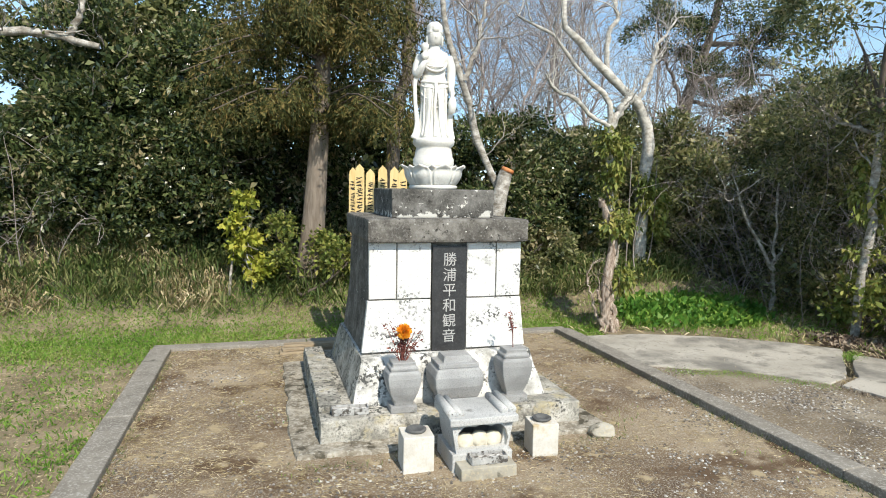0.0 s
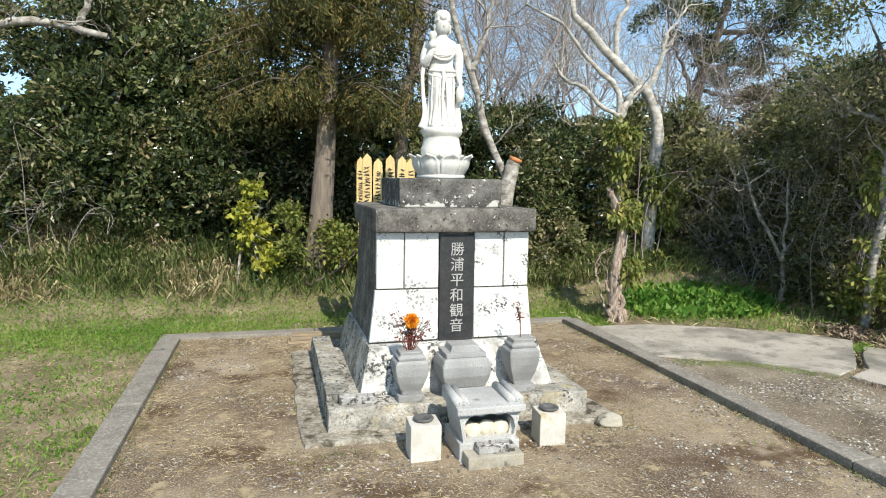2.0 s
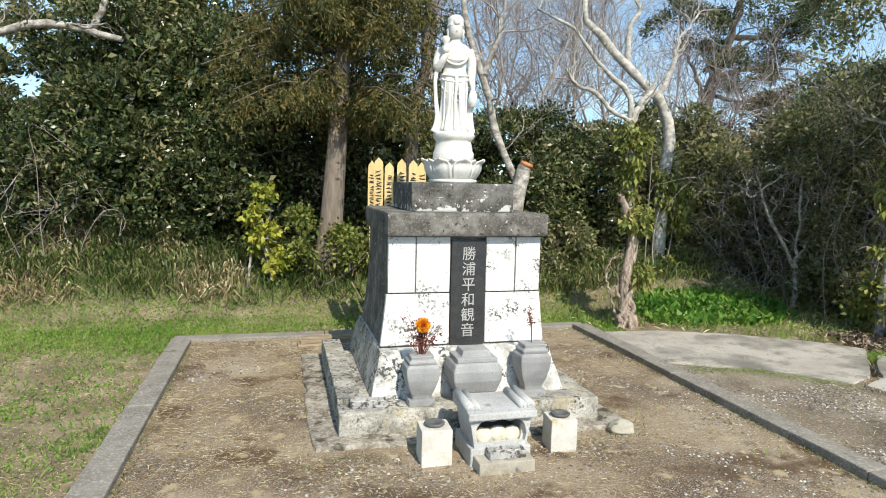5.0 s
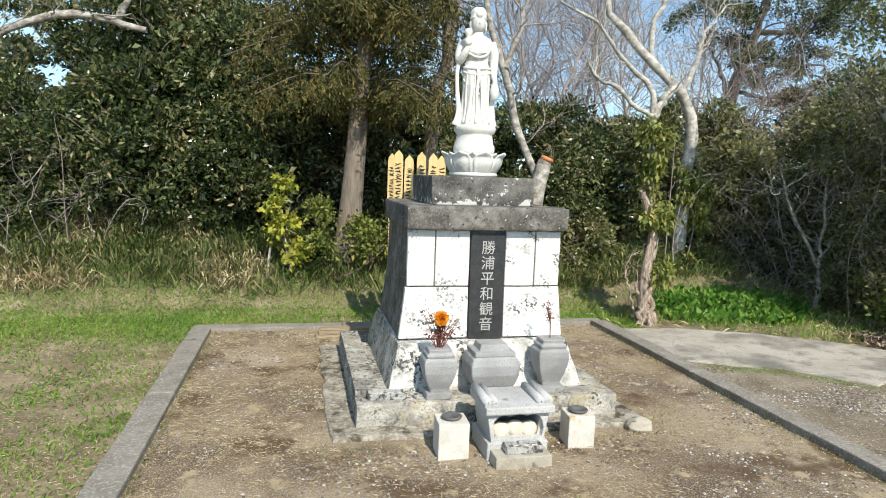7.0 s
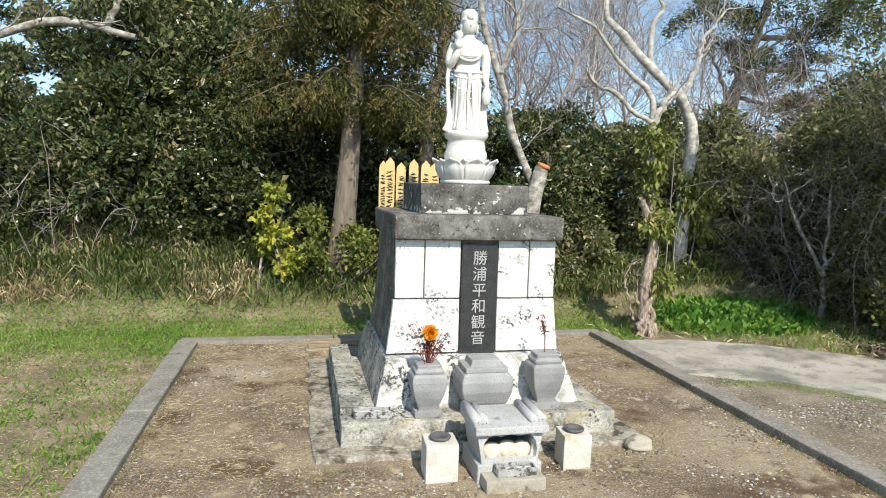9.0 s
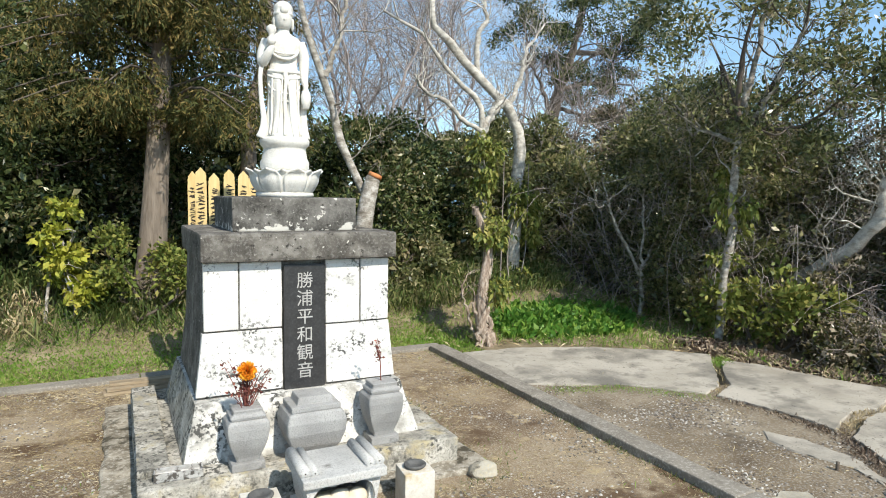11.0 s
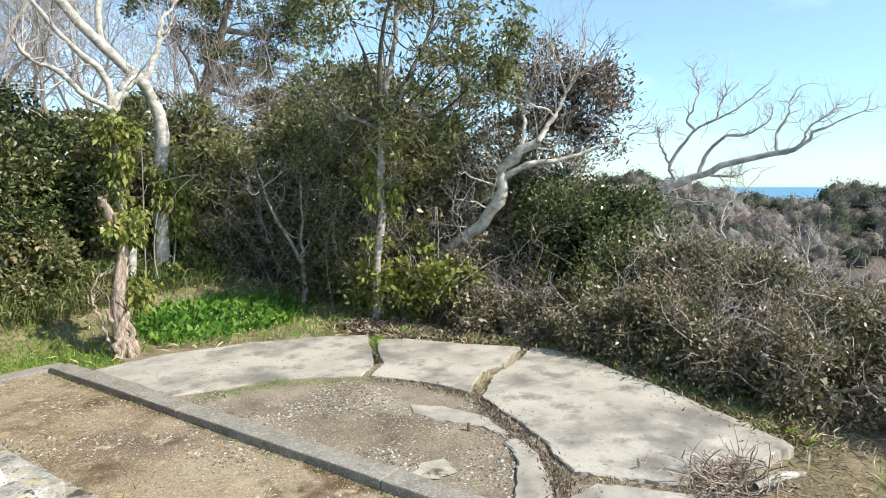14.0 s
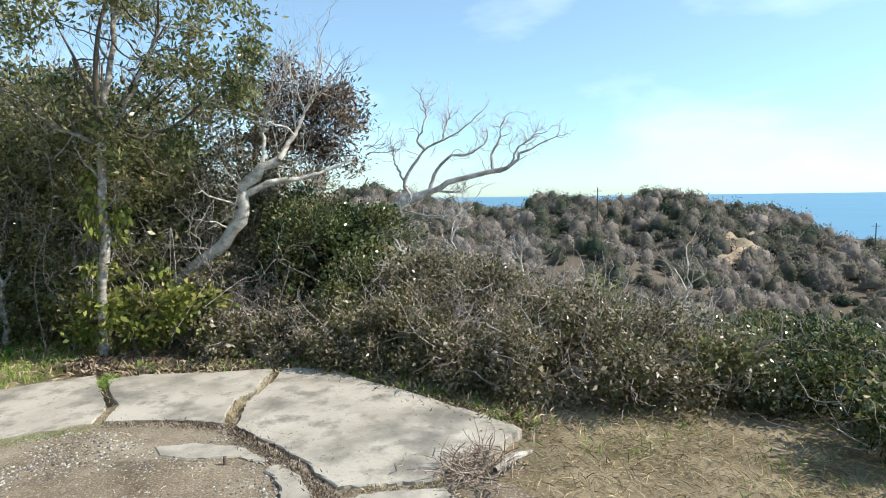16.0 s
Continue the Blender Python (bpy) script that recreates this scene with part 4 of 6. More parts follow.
for i, (x, y, z, l, turn) in enumerate(((0.42, 6.95, 0.05, 0.75, 4), (0.45, 7.05, 0.05, 0.8, -2), (0.42, 6.98, 0.078, 0.7, 6), (0.47, 7.03, 0.104, 0.75, 0))):
    bm = stone(-l / 2, l / 2, -0.055, 0.055, -0.012, 0.012, 0.003, 0.002, 2)
    ob = tagged(part("plank", bm, M["plank"]), "weathered grey plank stacked behind the monument", "plank", "stack of planks")
    ob.matrix_world = pose(x, y, z - 0.02, 0, 0, turn)


# ---- plants ----
def unit(v):
    v = np.asarray(v, float)
    return v / (np.linalg.norm(v) + 1e-9)


def grow(bag, p, d, length, r, depth, rng, wiggle=0.25, up=0.1, kids=3, tips=None, sides=5, taper=0.55):
    """A limb that bends and forks into thinner ones."""
    n = 5 if depth > 0 else 3
    pts, dirs = [np.asarray(p, float)], [unit(d)]
    for i in range(n):
        nd = unit(dirs[-1] + rng.normal(0, wiggle, 3) + np.array([0, 0, up]))
        dirs.append(nd)
        pts.append(pts[-1] + nd * length / n)
    bag.tube(pts, np.linspace(r, r * taper, n + 1), sides)
    if tips is not None and depth <= 1:
        tips.extend(pts[2:])
    if depth > 0:
        for k in range(kids):
            i = n if k == 0 else int(rng.integers(2, n + 1))
            nd = unit(dirs[i] + rng.normal(0, 0.55, 3))
            grow(bag, pts[i], nd, length * rng.uniform(0.5, 0.8), r * taper * (0.95 if k == 0 else 0.65), depth - 1, rng, wiggle, up, kids, tips, 3 if depth == 1 else max(3, sides - 1), taper)


def clumps(bag, blobs, n, per, size, width, rng, spread=0.075, inner=0.55, droop=0.1, up=0.25, out=0.9):
    """Leaf clumps near the skins of ellipsoids (x, y, z, rx, ry, rz)."""
    vol = np.array([b[3] * b[4] + b[4] * b[5] + b[3] * b[5] for b in blobs])
    vol = vol / vol.sum()
    m = max(6 * len(blobs), n // 26)
    pick = rng.choice(len(blobs), m, p=vol)
    b = np.array(blobs)[pick]
    d = rng.normal(size=(m, 3))
    d /= np.linalg.norm(d, axis=1)[:, None]
    reach = np.minimum(1, b[:, 3:].min(1) / 0.8)
    tuft = b[:, :3] + d * b[:, 3:] * (rng.uniform(inner, 1.0, m) ** 0.5)[:, None]
    tuft += d * (reach * 0.3 * np.array([noise.noise(Vector(c * 0.9)) for c in tuft]))[:, None]
    size_t = np.maximum(0.09, reach * rng.uniform(0.15, 0.38, m))
    own = rng.integers(0, m, n)
    dd = d[own] * 0.55 + rng.normal(size=(n, 3)) * 0.75 + np.array([0, 0, 0.25])
    dd /= np.linalg.norm(dd, axis=1)[:, None]
    centre = tuft[own] + dd * (size_t[own] * rng.uniform(0.35, 1.0, n) ** 0.5)[:, None] * np.array([1.15, 1.15, 0.8])
    d = dd
    keep = np.ones(n, bool)
    keep &= centre[:, 2] > ground_z(centre[:, 0], centre[:, 1]) + 0.05
    centre, d = centre[keep], d[keep]
    n = len(centre)
    p = np.repeat(centre, per, 0) + rng.normal(0, spread, (n * per, 3)) * np.array([1, 1, 0.8])
    way = np.repeat(d, per, 0) * out + rng.normal(0, 0.7, (n * per, 3)) + np.array([0, 0, up])
    bag.leaves(p, way, size * rng.uniform(0.6, 1.3, n * per), width, rng, droop=droop)
    return centre


def shrub(name, label, category, blobs, n, per, size, mat, seed, base=None, stems=5, width=0.42, spread=0.075, inner=0.55, bark="dim", inner_leaves=0.35, group="", up=0.25, droop=0.1, twigs=0, root=None, on=None):
    """A leafy bush or tree crown on several bent stems, with larger leaves deep inside."""
    rng = np.random.default_rng(seed)
    bl = np.array(blobs)
    bx, by = (bl[:, 0].mean(), bl[:, 1].mean()) if base is None else base
    bz = float(ground_z(bx, by)) - 0.05 if root is None else root[2]
    if root is not None:
        bx, by = root[:2]
    s = thing(name, label, category, group, (bx, by, bz)) if on is None else on
    wood = Bag()
    for i in range(stems):
        b = blobs[i % len(blobs)]
        tip = np.array(b[:3]) + rng.normal(0, 0.3, 3) * np.array(b[3:])
        a = np.array([bx + rng.normal(0, 0.12), by + rng.normal(0, 0.12), bz])
        mid = (a + tip) / 2 + rng.normal(0, 0.15, 3)
        h = np.linalg.norm(tip - a)
        wood.tube(spline([a, mid, tip], 9), np.linspace(0.012 + 0.011 * h, 0.008, 9), 6)
        for _ in range(3):
            q = a + (tip - a) * rng.uniform(0.4, 1.0)
            grow(wood, q, rng.normal(size=3) + [0, 0, 0.4], h * 0.28, 0.012, 1, rng, 0.3, 0.05, 2)
    for _ in range(twigs):
        b = blobs[int(rng.integers(len(blobs)))]
        d = unit(rng.normal(size=3) + [0, -0.3, 0.5])
        q = np.array(b[:3]) + d * np.array(b[3:]) * rng.uniform(0.7, 0.95)
        grow(wood, q, d + rng.normal(0, 0.4, 3), rng.uniform(0.2, 0.45), 0.006, 1, rng, 0.3, 0.05, 3, sides=4)
    at_world(tagged(link("stem_mass", wood.mesh("stems"), M[bark], smooth=True), kind="stuff"), s)
    leaf = Bag()
    clumps(leaf, blobs, int(n * 1.1), per, size * 0.9, width, rng, spread, inner, droop, up)
    if inner_leaves:
        core = [(b[0], b[1], b[2], b[3] * 0.72, b[4] * 0.72, b[5] * 0.72) for b in blobs]
        clumps(leaf, core, int(n * inner_leaves), max(4, per // 2), size * 1.35, 0.5, rng, spread * 1.5, 0.2, 0.1, 0.1, 0.5)
    at_world(link("crown", leaf.mesh("crown"), M[mat]), s)
    return s


# the dark evergreens behind the lawn
GREEN = "dense dark evergreen shrub with glossy leaves"
shrub("evergreen_shrub", GREEN + " on the grassy bank", "shrub", [(-4.6, 10.6, 1.6, 1.3, 1.0, 1.3), (-3.6, 10.5, 1.7, 1.1, 0.9, 1.2)], 2535, 12, 0.09, "leaf", 11, group="evergreens behind the lawn", bark="twig", twigs=90)
shrub("evergreen_shrub", GREEN + " rising above its neighbours", "shrub", [(-2.5, 10.4, 2.0, 1.2, 0.9, 1.3), (-2.3, 10.7, 3.3, 1.1, 0.9, 1.0)], 2500, 12, 0.1, "leaf", 12, group="evergreens behind the lawn", bark="twig", twigs=60)
shrub("evergreen_shrub", GREEN + " beside the cedar", "shrub", [(-1.1, 10.3, 1.8, 1.0, 0.9, 1.2), (-0.9, 10.5, 2.9, 1.1, 0.9, 1.1)], 2500, 12, 0.1, "leaf", 13, group="evergreens behind the lawn")
shrub("evergreen_shrub", GREEN + " in deep shade", "shrub", [(0.1, 11.0, 1.8, 1.0, 0.8, 1.5), (1.2, 11.2, 2.0, 1.1, 0.8, 1.7), (2.3, 11.3, 2.0, 1.0, 0.8, 1.6)], 1462, 12, 0.11, "leaf", 14, group="evergreens behind the lawn")
shrub("evergreen_tree", "tall dark evergreen tree behind the shrubs", "tree", [(-3.4, 12.0, 4.6, 1.3, 1.1, 1.2), (-1.6, 11.8, 4.8, 1.5, 1.1, 1.2), (-2.4, 12, 6.2, 1.6, 1.2, 1.0)], 1852, 11, 0.11, "leaf2", 15, base=(-2.0, 12.2), group="evergreens behind the lawn")
shrub("evergreen_tree", "tall dark evergreen tree behind the cedar", "tree", [(-0.2, 11.8, 4.4, 1.3, 1.0, 1.6), (1.4, 12.4, 4.4, 1.4, 1.0, 1.8), (0.4, 12.2, 6.2, 1.6, 1.1, 1.1)], 1657, 11, 0.11, "leaf", 16, base=(0.2, 12.6), group="evergreens behind the lawn")
shrub("evergreen_shrub", GREEN + " with open leggy branches", "shrub", [(-6.2, 11.0, 1.8, 1.4, 1.0, 1.5), (-5.6, 12.0, 3.0, 1.2, 1.0, 0.9)], 1072, 11, 0.11, "leaf2", 17, group="evergreens behind the lawn", twigs=30)
# behind the monument, to the right of it
shrub("evergreen_shrub", "dense glossy evergreen shrub behind the monument", "shrub", [(3.6, 10.2, 1.5, 1.2, 0.9, 1.2), (4.7, 10.4, 1.6, 1.1, 0.9, 1.2), (4.0, 10.4, 2.3, 1.0, 0.8, 0.7)], 2600, 12, 0.095, "leaf", 21, group="evergreens behind the lawn")
shrub("evergreen_shrub", "dense shaded evergreen shrub behind the dead sapling", "shrub", [(6.1, 10.2, 1.2, 1.1, 0.8, 1.2), (7.4, 10.0, 1.2, 1.2, 0.8, 1.3), (6.8, 10.6, 2.2, 1.4, 0.9, 0.9)], 2300, 12, 0.1, "leaf2", 22, group="evergreens behind the lawn", bark="twig", twigs=120)
shrub("evergreen_shrub", "dense shaded evergreen shrub at the slope's edge", "shrub", [(8.5, 9.2, 1.1, 1.2, 0.9, 1.4), (9.2, 8.2, 1.0, 1.2, 1.0, 1.5), (8.9, 9.0, 2.4, 1.1, 0.9, 0.8)], 2200, 12, 0.1, "leaf2", 23, group="evergreens behind the lawn", bark="twig", twigs=150)
shrub("evergreen_shrub", "tangled olive-green thicket behind the dead sapling", "shrub", [(9.5, 10.8, 2.0, 1.6, 1.0, 1.6), (11.2, 9.8, 1.8, 1.3, 1.0, 1.6), (10.4, 10.8, 3.2, 1.2, 0.9, 0.7)], 1657, 11, 0.11, "scrub", 25, group="evergreens behind the lawn", twigs=120)

BACK = "dark dense thicket closing the view behind"
for i, (bl, k) in enumerate((([(-7.5, 13.5, 2.2, 1.8, 1.0, 2.2), (-5.2, 13.8, 2.6, 1.6, 1.0, 2.0)], 900), ([(-3.4, 13.6, 2.4, 1.7, 0.9, 2.4), (-1.2, 13.8, 2.6, 1.7, 0.9, 2.6)], 1300), ([(0.8, 13.8, 2.5, 1.7, 0.9, 2.6), (2.6, 13.6, 2.0, 1.4, 0.9, 1.7)], 1300),
                             ([(4.6, 13.2, 1.6, 1.6, 0.9, 1.5), (6.6, 13.2, 1.6, 1.6, 0.9, 1.6)], 1100), ([(8.8, 13.4, 1.8, 1.7, 0.9, 2.0), (11.2, 12.4, 1.8, 1.8, 0.9, 2.2)], 1200), ([(13.5, 11.0, 1.0, 1.8, 1.2, 2.6), (14.5, 8.5, 0.6, 1.5, 1.4, 2.2)], 1000))):
    shrub("background_thicket", BACK, "shrub", bl, k, 12, 0.13, "leaf2" if i > 2 else "leaf", 300 + i, group="background thicket", inner_leaves=0.5)

# added out of view, west of the lawn, to cut low sky light
for i, (bl, k) in enumerate((([(-9.5, 11.0, 2.4, 1.8, 1.6, 2.6), (-10.2, 8.2, 2.2, 1.4, 1.8, 2.4)], 900), ([(-10.5, 5.2, 2.2, 1.4, 1.9, 2.4), (-10.6, 2.2, 2.2, 1.4, 1.9, 2.4)], 800))):
    shrub("background_thicket", "unseen thicket added beyond the lawn to block low sky light", "shrub", bl, k, 11, 0.16, "leaf", 330 + i, group="background thicket", inner_leaves=0.5)

# the cedar
cedar = thing("cedar_tree", "tall cedar with a straight trunk and drooping olive sprays", "tree", at=(0.5, 9.4, 0.35))
bag = Bag()
way = spline([(0.49, 9.4, 0.3), (0.53, 9.4, 0.65), (0.58, 9.4, 1.2), (0.66, 9.4, 2.35), (0.74, 9.4, 3.9), (0.8, 9.45, 6.5), (0.82, 9.45, 8.0)], 22)
bag.tube(way, np.concatenate([[0.28, 0.23], np.linspace(0.205, 0.05, 20)]), 16)
at_world(link("trunk", bag.mesh("trunk"), M["bark"], smooth=True), cedar)
rng = np.random.default_rng(31)
bag, tips = Bag(), []
for i in range(95):
    z = 2.75 + 4.6 * rng.random() ** 1.5
    a = rng.uniform(0, 2 * math.pi)
    l = rng.uniform(0.9, 2.0) * (1 - 0.08 * (z - 2.7))
    p0 = np.array([0.6 + 0.03 * z, 9.4, z])
    d = np.array([math.cos(a), math.sin(a), 0.15])
    pts = spline([p0, p0 + d * l * 0.5 + [0, 0, 0.05], p0 + d * l + [0, 0, -0.25 * l]], 8)
    bag.tube(pts, np.linspace(0.022, 0.006, 8), 5)
    tips.append(pts)
at_world(tagged(link("bough_mass", bag.mesh("boughs"), M["dim"], smooth=True), kind="stuff"), cedar)
bag = Bag()
for pts in tips:
    for _ in range(36):
        q = pts[int(rng.integers(1, 8))] + rng.normal(0, 0.085, 3)
        d = unit([rng.normal(0, 0.5), rng.normal(0, 0.5), -0.9])
        l = rng.uniform(0.25, 0.5)
        k = 34
        t = rng.uniform(0, 1, k)[:, None]
        bag.leaves(q + d * l * t + rng.normal(0, 0.025, (k, 3)), d * 0.8 + rng.normal(0, 0.45, (k, 3)), rng.uniform(0.04, 0.09, k), 0.24, rng)
at_world(link("crown", bag.mesh("crown"), M["cedar"]), cedar)


def bare_tree(name, label, at, trunks, mat, seed, depth=2, kids=3, shoots=14, length=0.8, category="tree", thin=0.016, up=0.12, wiggle=0.28):
    """Trunks are (points, r0, r1); fine shoots grow from their upper parts."""
    rng = np.random.default_rng(seed)
    t = thing(name, label, category, at=at)
    for i, (pts, r0, r1) in enumerate(trunks):
        bag = Bag()
        way = spline(pts, 18)
        way[1:-1] += rng.normal(0, 0.008 + 0.14 * r0, (16, 3)) * np.array([1, 1, 0.5])
        rr = np.linspace(r0, r1, 18) * (1 + 0.08 * rng.normal(size=18))
        bag.tube(way, rr, 10)
        at_world(link("trunk" if i == 0 else "limb", bag.mesh("limb"), M[mat], smooth=True), t)
        bag = Bag()
        for _ in range(shoots):
            k = int(rng.integers(6, 18))
            d = unit(way[min(17, k + 1)] - way[k - 1])
            grow(bag, way[k], d * 0.6 + rng.normal(0, 0.6, 3) + [0, 0, 0.25], length * rng.uniform(0.4, 1.1), thin * rng.uniform(0.5, 1), depth, rng, wiggle, up, kids, sides=4)
        if shoots:
            at_world(tagged(link("twig_mass", bag.mesh("branches"), M[mat]), kind="stuff"), t)
    return t


bare_tree("bare_tree", "slender pale tree with a lopped stump limb", (2.6, 7.75, 0), [
    ([(2.55, 7.75, 0), (2.62, 7.7, 0.8), (2.74, 7.7, 1.6), (2.74, 7.72, 1.78), (2.5, 7.8, 2.29), (2.41, 7.8, 2.7), (2.23, 7.8, 3.24), (2.04, 7.8, 3.82), (1.95, 7.8, 4.6)], 0.072, 0.03),
    ([(2.3, 7.8, 3.1), (2.45, 7.8, 3.5), (2.6, 7.85, 4.3)], 0.035, 0.015)], "pale", 41, depth=2, shoots=7, length=0.7)
stump = thing("lopped_limb", "thick lopped limb with an orange cut face", "tree stump", at=(2.7, 7.62, 0))
bag = Bag()
bag.tube(spline([(2.62, 7.62, 0), (2.65, 7.62, 0.9), (2.69, 7.6, 1.5), (2.77, 7.6, 1.9), (2.8, 7.59, 1.99)], 14), np.linspace(0.12, 0.078, 14), 12)
at_world(link("limb", bag.mesh("limb"), M["pale"], smooth=True), stump)
bag = Bag()
bag.tube([(2.803, 7.588, 1.985), (2.803, 7.587, 1.99), (2.82, 7.582, 2.03), (2.82, 7.582, 2.031)], [0.02, 0.084, 0.075, 0.004], 14)
at_world(link("cut_face", bag.mesh("cut_face"), M["cut"], label="orange sawn wood"), stump)

bare_tree("grey_trunk", "thin grey trunk in the shade behind the monument", (1.9, 10.0, 0.4), [([(1.8, 10, 0.4), (1.85, 10.0, 2.05), (1.92, 10.0, 2.92), (2.08, 10.0, 4.03), (2.1, 10, 5.5)], 0.13, 0.07)], "bark", 42, shoots=0)
bare_tree("old_bare_tree", "old pale leafless tree with crooked limbs", (5.75, 9.2, 0.4), [
    ([(5.74, 9.2, 0.3), (5.76, 9.2, 1.06), (5.76, 9.2, 2.0), (5.85, 9.2, 2.54), (5.7, 9.2, 2.97), (5.5, 9.2, 3.25), (5.01, 9.2, 3.64), (4.55, 9.2, 4.0), (4.29, 9.2, 4.33), (4.25, 9.2, 4.7), (4.2, 9.2, 5.4)], 0.118, 0.03),
    ([(5.2, 9.1, 0.35), (5.28, 9.1, 1.07), (5.1, 9.1, 1.77), (5.1, 9.1, 2.76), (5.05, 9.1, 3.2), (4.66, 9.1, 3.44), (4.42, 9.1, 3.68), (4.19, 9.1, 3.97), (3.9, 9.1, 4.15), (3.51, 9.1, 4.29)], 0.062, 0.016),
    ([(5.1, 9.1, 2.76), (4.74, 9.05, 2.9), (4.44, 9.05, 3.15), (4.1, 9.05, 3.26), (3.95, 9.05, 3.48)], 0.042, 0.018),
    ([(5.1, 9.12, 2.74), (5.33, 9.15, 3.12), (5.53, 9.2, 3.25)], 0.06, 0.07),
    ([(5.06, 9.2, 3.62), (5.04, 9.2, 4.13), (5.18, 9.2, 4.4), (5.14, 9.2, 4.7), (5.2, 9.2, 5.3)], 0.046, 0.016),
    ([(5.6, 9.2, 3.2), (5.85, 9.2, 3.72), (5.89, 9.2, 4.04), (6.24, 9.2, 4.49)], 0.042, 0.015)], "chalk", 43, depth=3, kids=3, shoots=15, length=0.65, thin=0.012)
pine = bare_tree("evergreen_tree", "spreading evergreen tree with a dark trunk and layered boughs", (8.4, 12.0, 0.7), [
    ([(8.4, 12, 0.6), (8.42, 12, 2.95), (8.76, 12, 4.39), (9.05, 12, 5.11), (9.3, 12, 6.1)], 0.16, 0.05),
    ([(8.5, 12, 3.4), (8.2, 12, 4.1), (7.8, 12, 4.7)], 0.06, 0.02), ([(8.7, 12, 4.1), (9.6, 12, 4.3), (10.7, 12, 4.35)], 0.06, 0.02),
    ([(8.95, 12, 4.9), (10.0, 12, 5.0), (11.3, 12, 5.3)], 0.06, 0.02), ([(8.6, 12, 3.7), (9.3, 12, 3.6), (10.1, 12, 3.7)], 0.05, 0.015)], "dim", 240, shoots=10, depth=2, length=0.8)
shrub("evergreen_tree", "spreading evergreen tree with a dark trunk and layered boughs", "tree", [(8.0, 12, 4.9, 0.8, 0.8, 0.5), (8.9, 12, 5.5, 1.1, 0.9, 0.55), (10.0, 12, 5.4, 1.0, 0.9, 0.5), (10.9, 12, 5.2, 0.75, 0.7, 0.35), (9.6, 12, 4.8, 1.1, 0.9, 0.45), (10.4, 12, 4.4, 0.7, 0.7, 0.3), (8.4, 12, 6.2, 1.3, 0.9, 0.5), (9.1, 12, 4.2, 0.8, 0.7, 0.35)], 2100, 12, 0.085, "leaf", 24, on=pine, root=(8.8, 12.0, 4.4), stems=8, width=0.34, inner_leaves=0)
bare_tree("ivy_stump", "broken mossy stem with torn bark at its foot", (4.2, 7.45, 0), [([(4.2, 7.42, -0.05), (4.17, 7.4, 0.12), (4.14, 7.42, 0.5), (4.27, 7.45, 1.1), (4.12, 7.45, 1.45), (4.05, 7.45, 1.66)], 0.085, 0.04), ([(4.3, 7.38, -0.03), (4.22, 7.4, 0.3), (4.2, 7.44, 0.6), (4.3, 7.5, 0.9)], 0.05, 0.015), ([(4.08, 7.36, -0.03), (4.1, 7.4, 0.25), (4.02, 7.42, 0.5)], 0.05, 0.015), ([(4.2, 7.3, -0.03), (4.18, 7.36, 0.2), (4.24, 7.42, 0.45)], 0.04, 0.015), ([(4.12, 7.5, 0), (4.0, 7.5, 0.35), (3.92, 7.5, 0.6)], 0.025, 0.01)], "torn", 44, shoots=3, length=0.3, category="tree stump")
rng = np.random.default_rng(45)
vine = thing("climbing_vine", "yellow-green ivy climbing the bare tree", "vine", at=(5.4, 9.0, 0.4))
bag = Bag()
clumps(bag, [(4.36, 7.5, 0.75, 0.12, 0.1, 0.4), (4.24, 7.42, 1.15, 0.1, 0.1, 0.3), (5.74, 9.0, 0.9, 0.2, 0.16, 0.6), (5.8, 9.0, 1.6, 0.17, 0.16, 0.5), (5.02, 8.9, 2.2, 0.15, 0.15, 0.45), (5.2, 9.0, 1.6, 0.14, 0.12, 0.4)], 300, 10, 0.075, 0.62, rng, 0.06, 0.2, 0.5, -0.5)
clumps(bag, [(6.93, 6.2, 0.9, 0.12, 0.12, 0.6), (6.92, 6.12, 1.8, 0.14, 0.14, 0.5)], 60, 10, 0.075, 0.6, rng, 0.06, 0.2, 0.5, -0.4)
at_world(tagged(link("leaf_mass", bag.mesh("leaves"), M["vine"]), kind="stuff"), vine)
bag = Bag()
for k in range(3):
    x = rng.uniform(4.9, 5.6)
    bag.tube(spline([(x, 8.0 + 0.7 * (x - 4.3), 0.2), (x + rng.normal(0, 0.15), 8.0 + 0.7 * (x - 4.3), 1.0), (x + rng.normal(0, 0.2), 8.1 + 0.7 * (x - 4.3), 2.3)], 9), np.linspace(0.012, 0.006, 9), 4)
at_world(tagged(link("stem_mass", bag.mesh("stems"), M["twig"]), kind="stuff"), vine)

bare_tree("dead_sapling", "dead grey sapling with many upright twigs", (7.1, 7.78, 0.1), [
    ([(7.12, 7.78, 0.05), (7.08, 7.78, 0.6), (7.08, 7.78, 1.05), (7.1, 7.78, 1.95)], 0.045, 0.010), ([(7.08, 7.78, 0.65), (6.55, 7.78, 1.42), (6.3, 7.78, 2.0)], 0.028, 0.008),
    ([(7.08, 7.78, 0.75), (7.37, 7.78, 1.25), (7.55, 7.78, 1.9)], 0.026, 0.007)], "pale", 46, depth=2, shoots=9, length=0.5, thin=0.012)



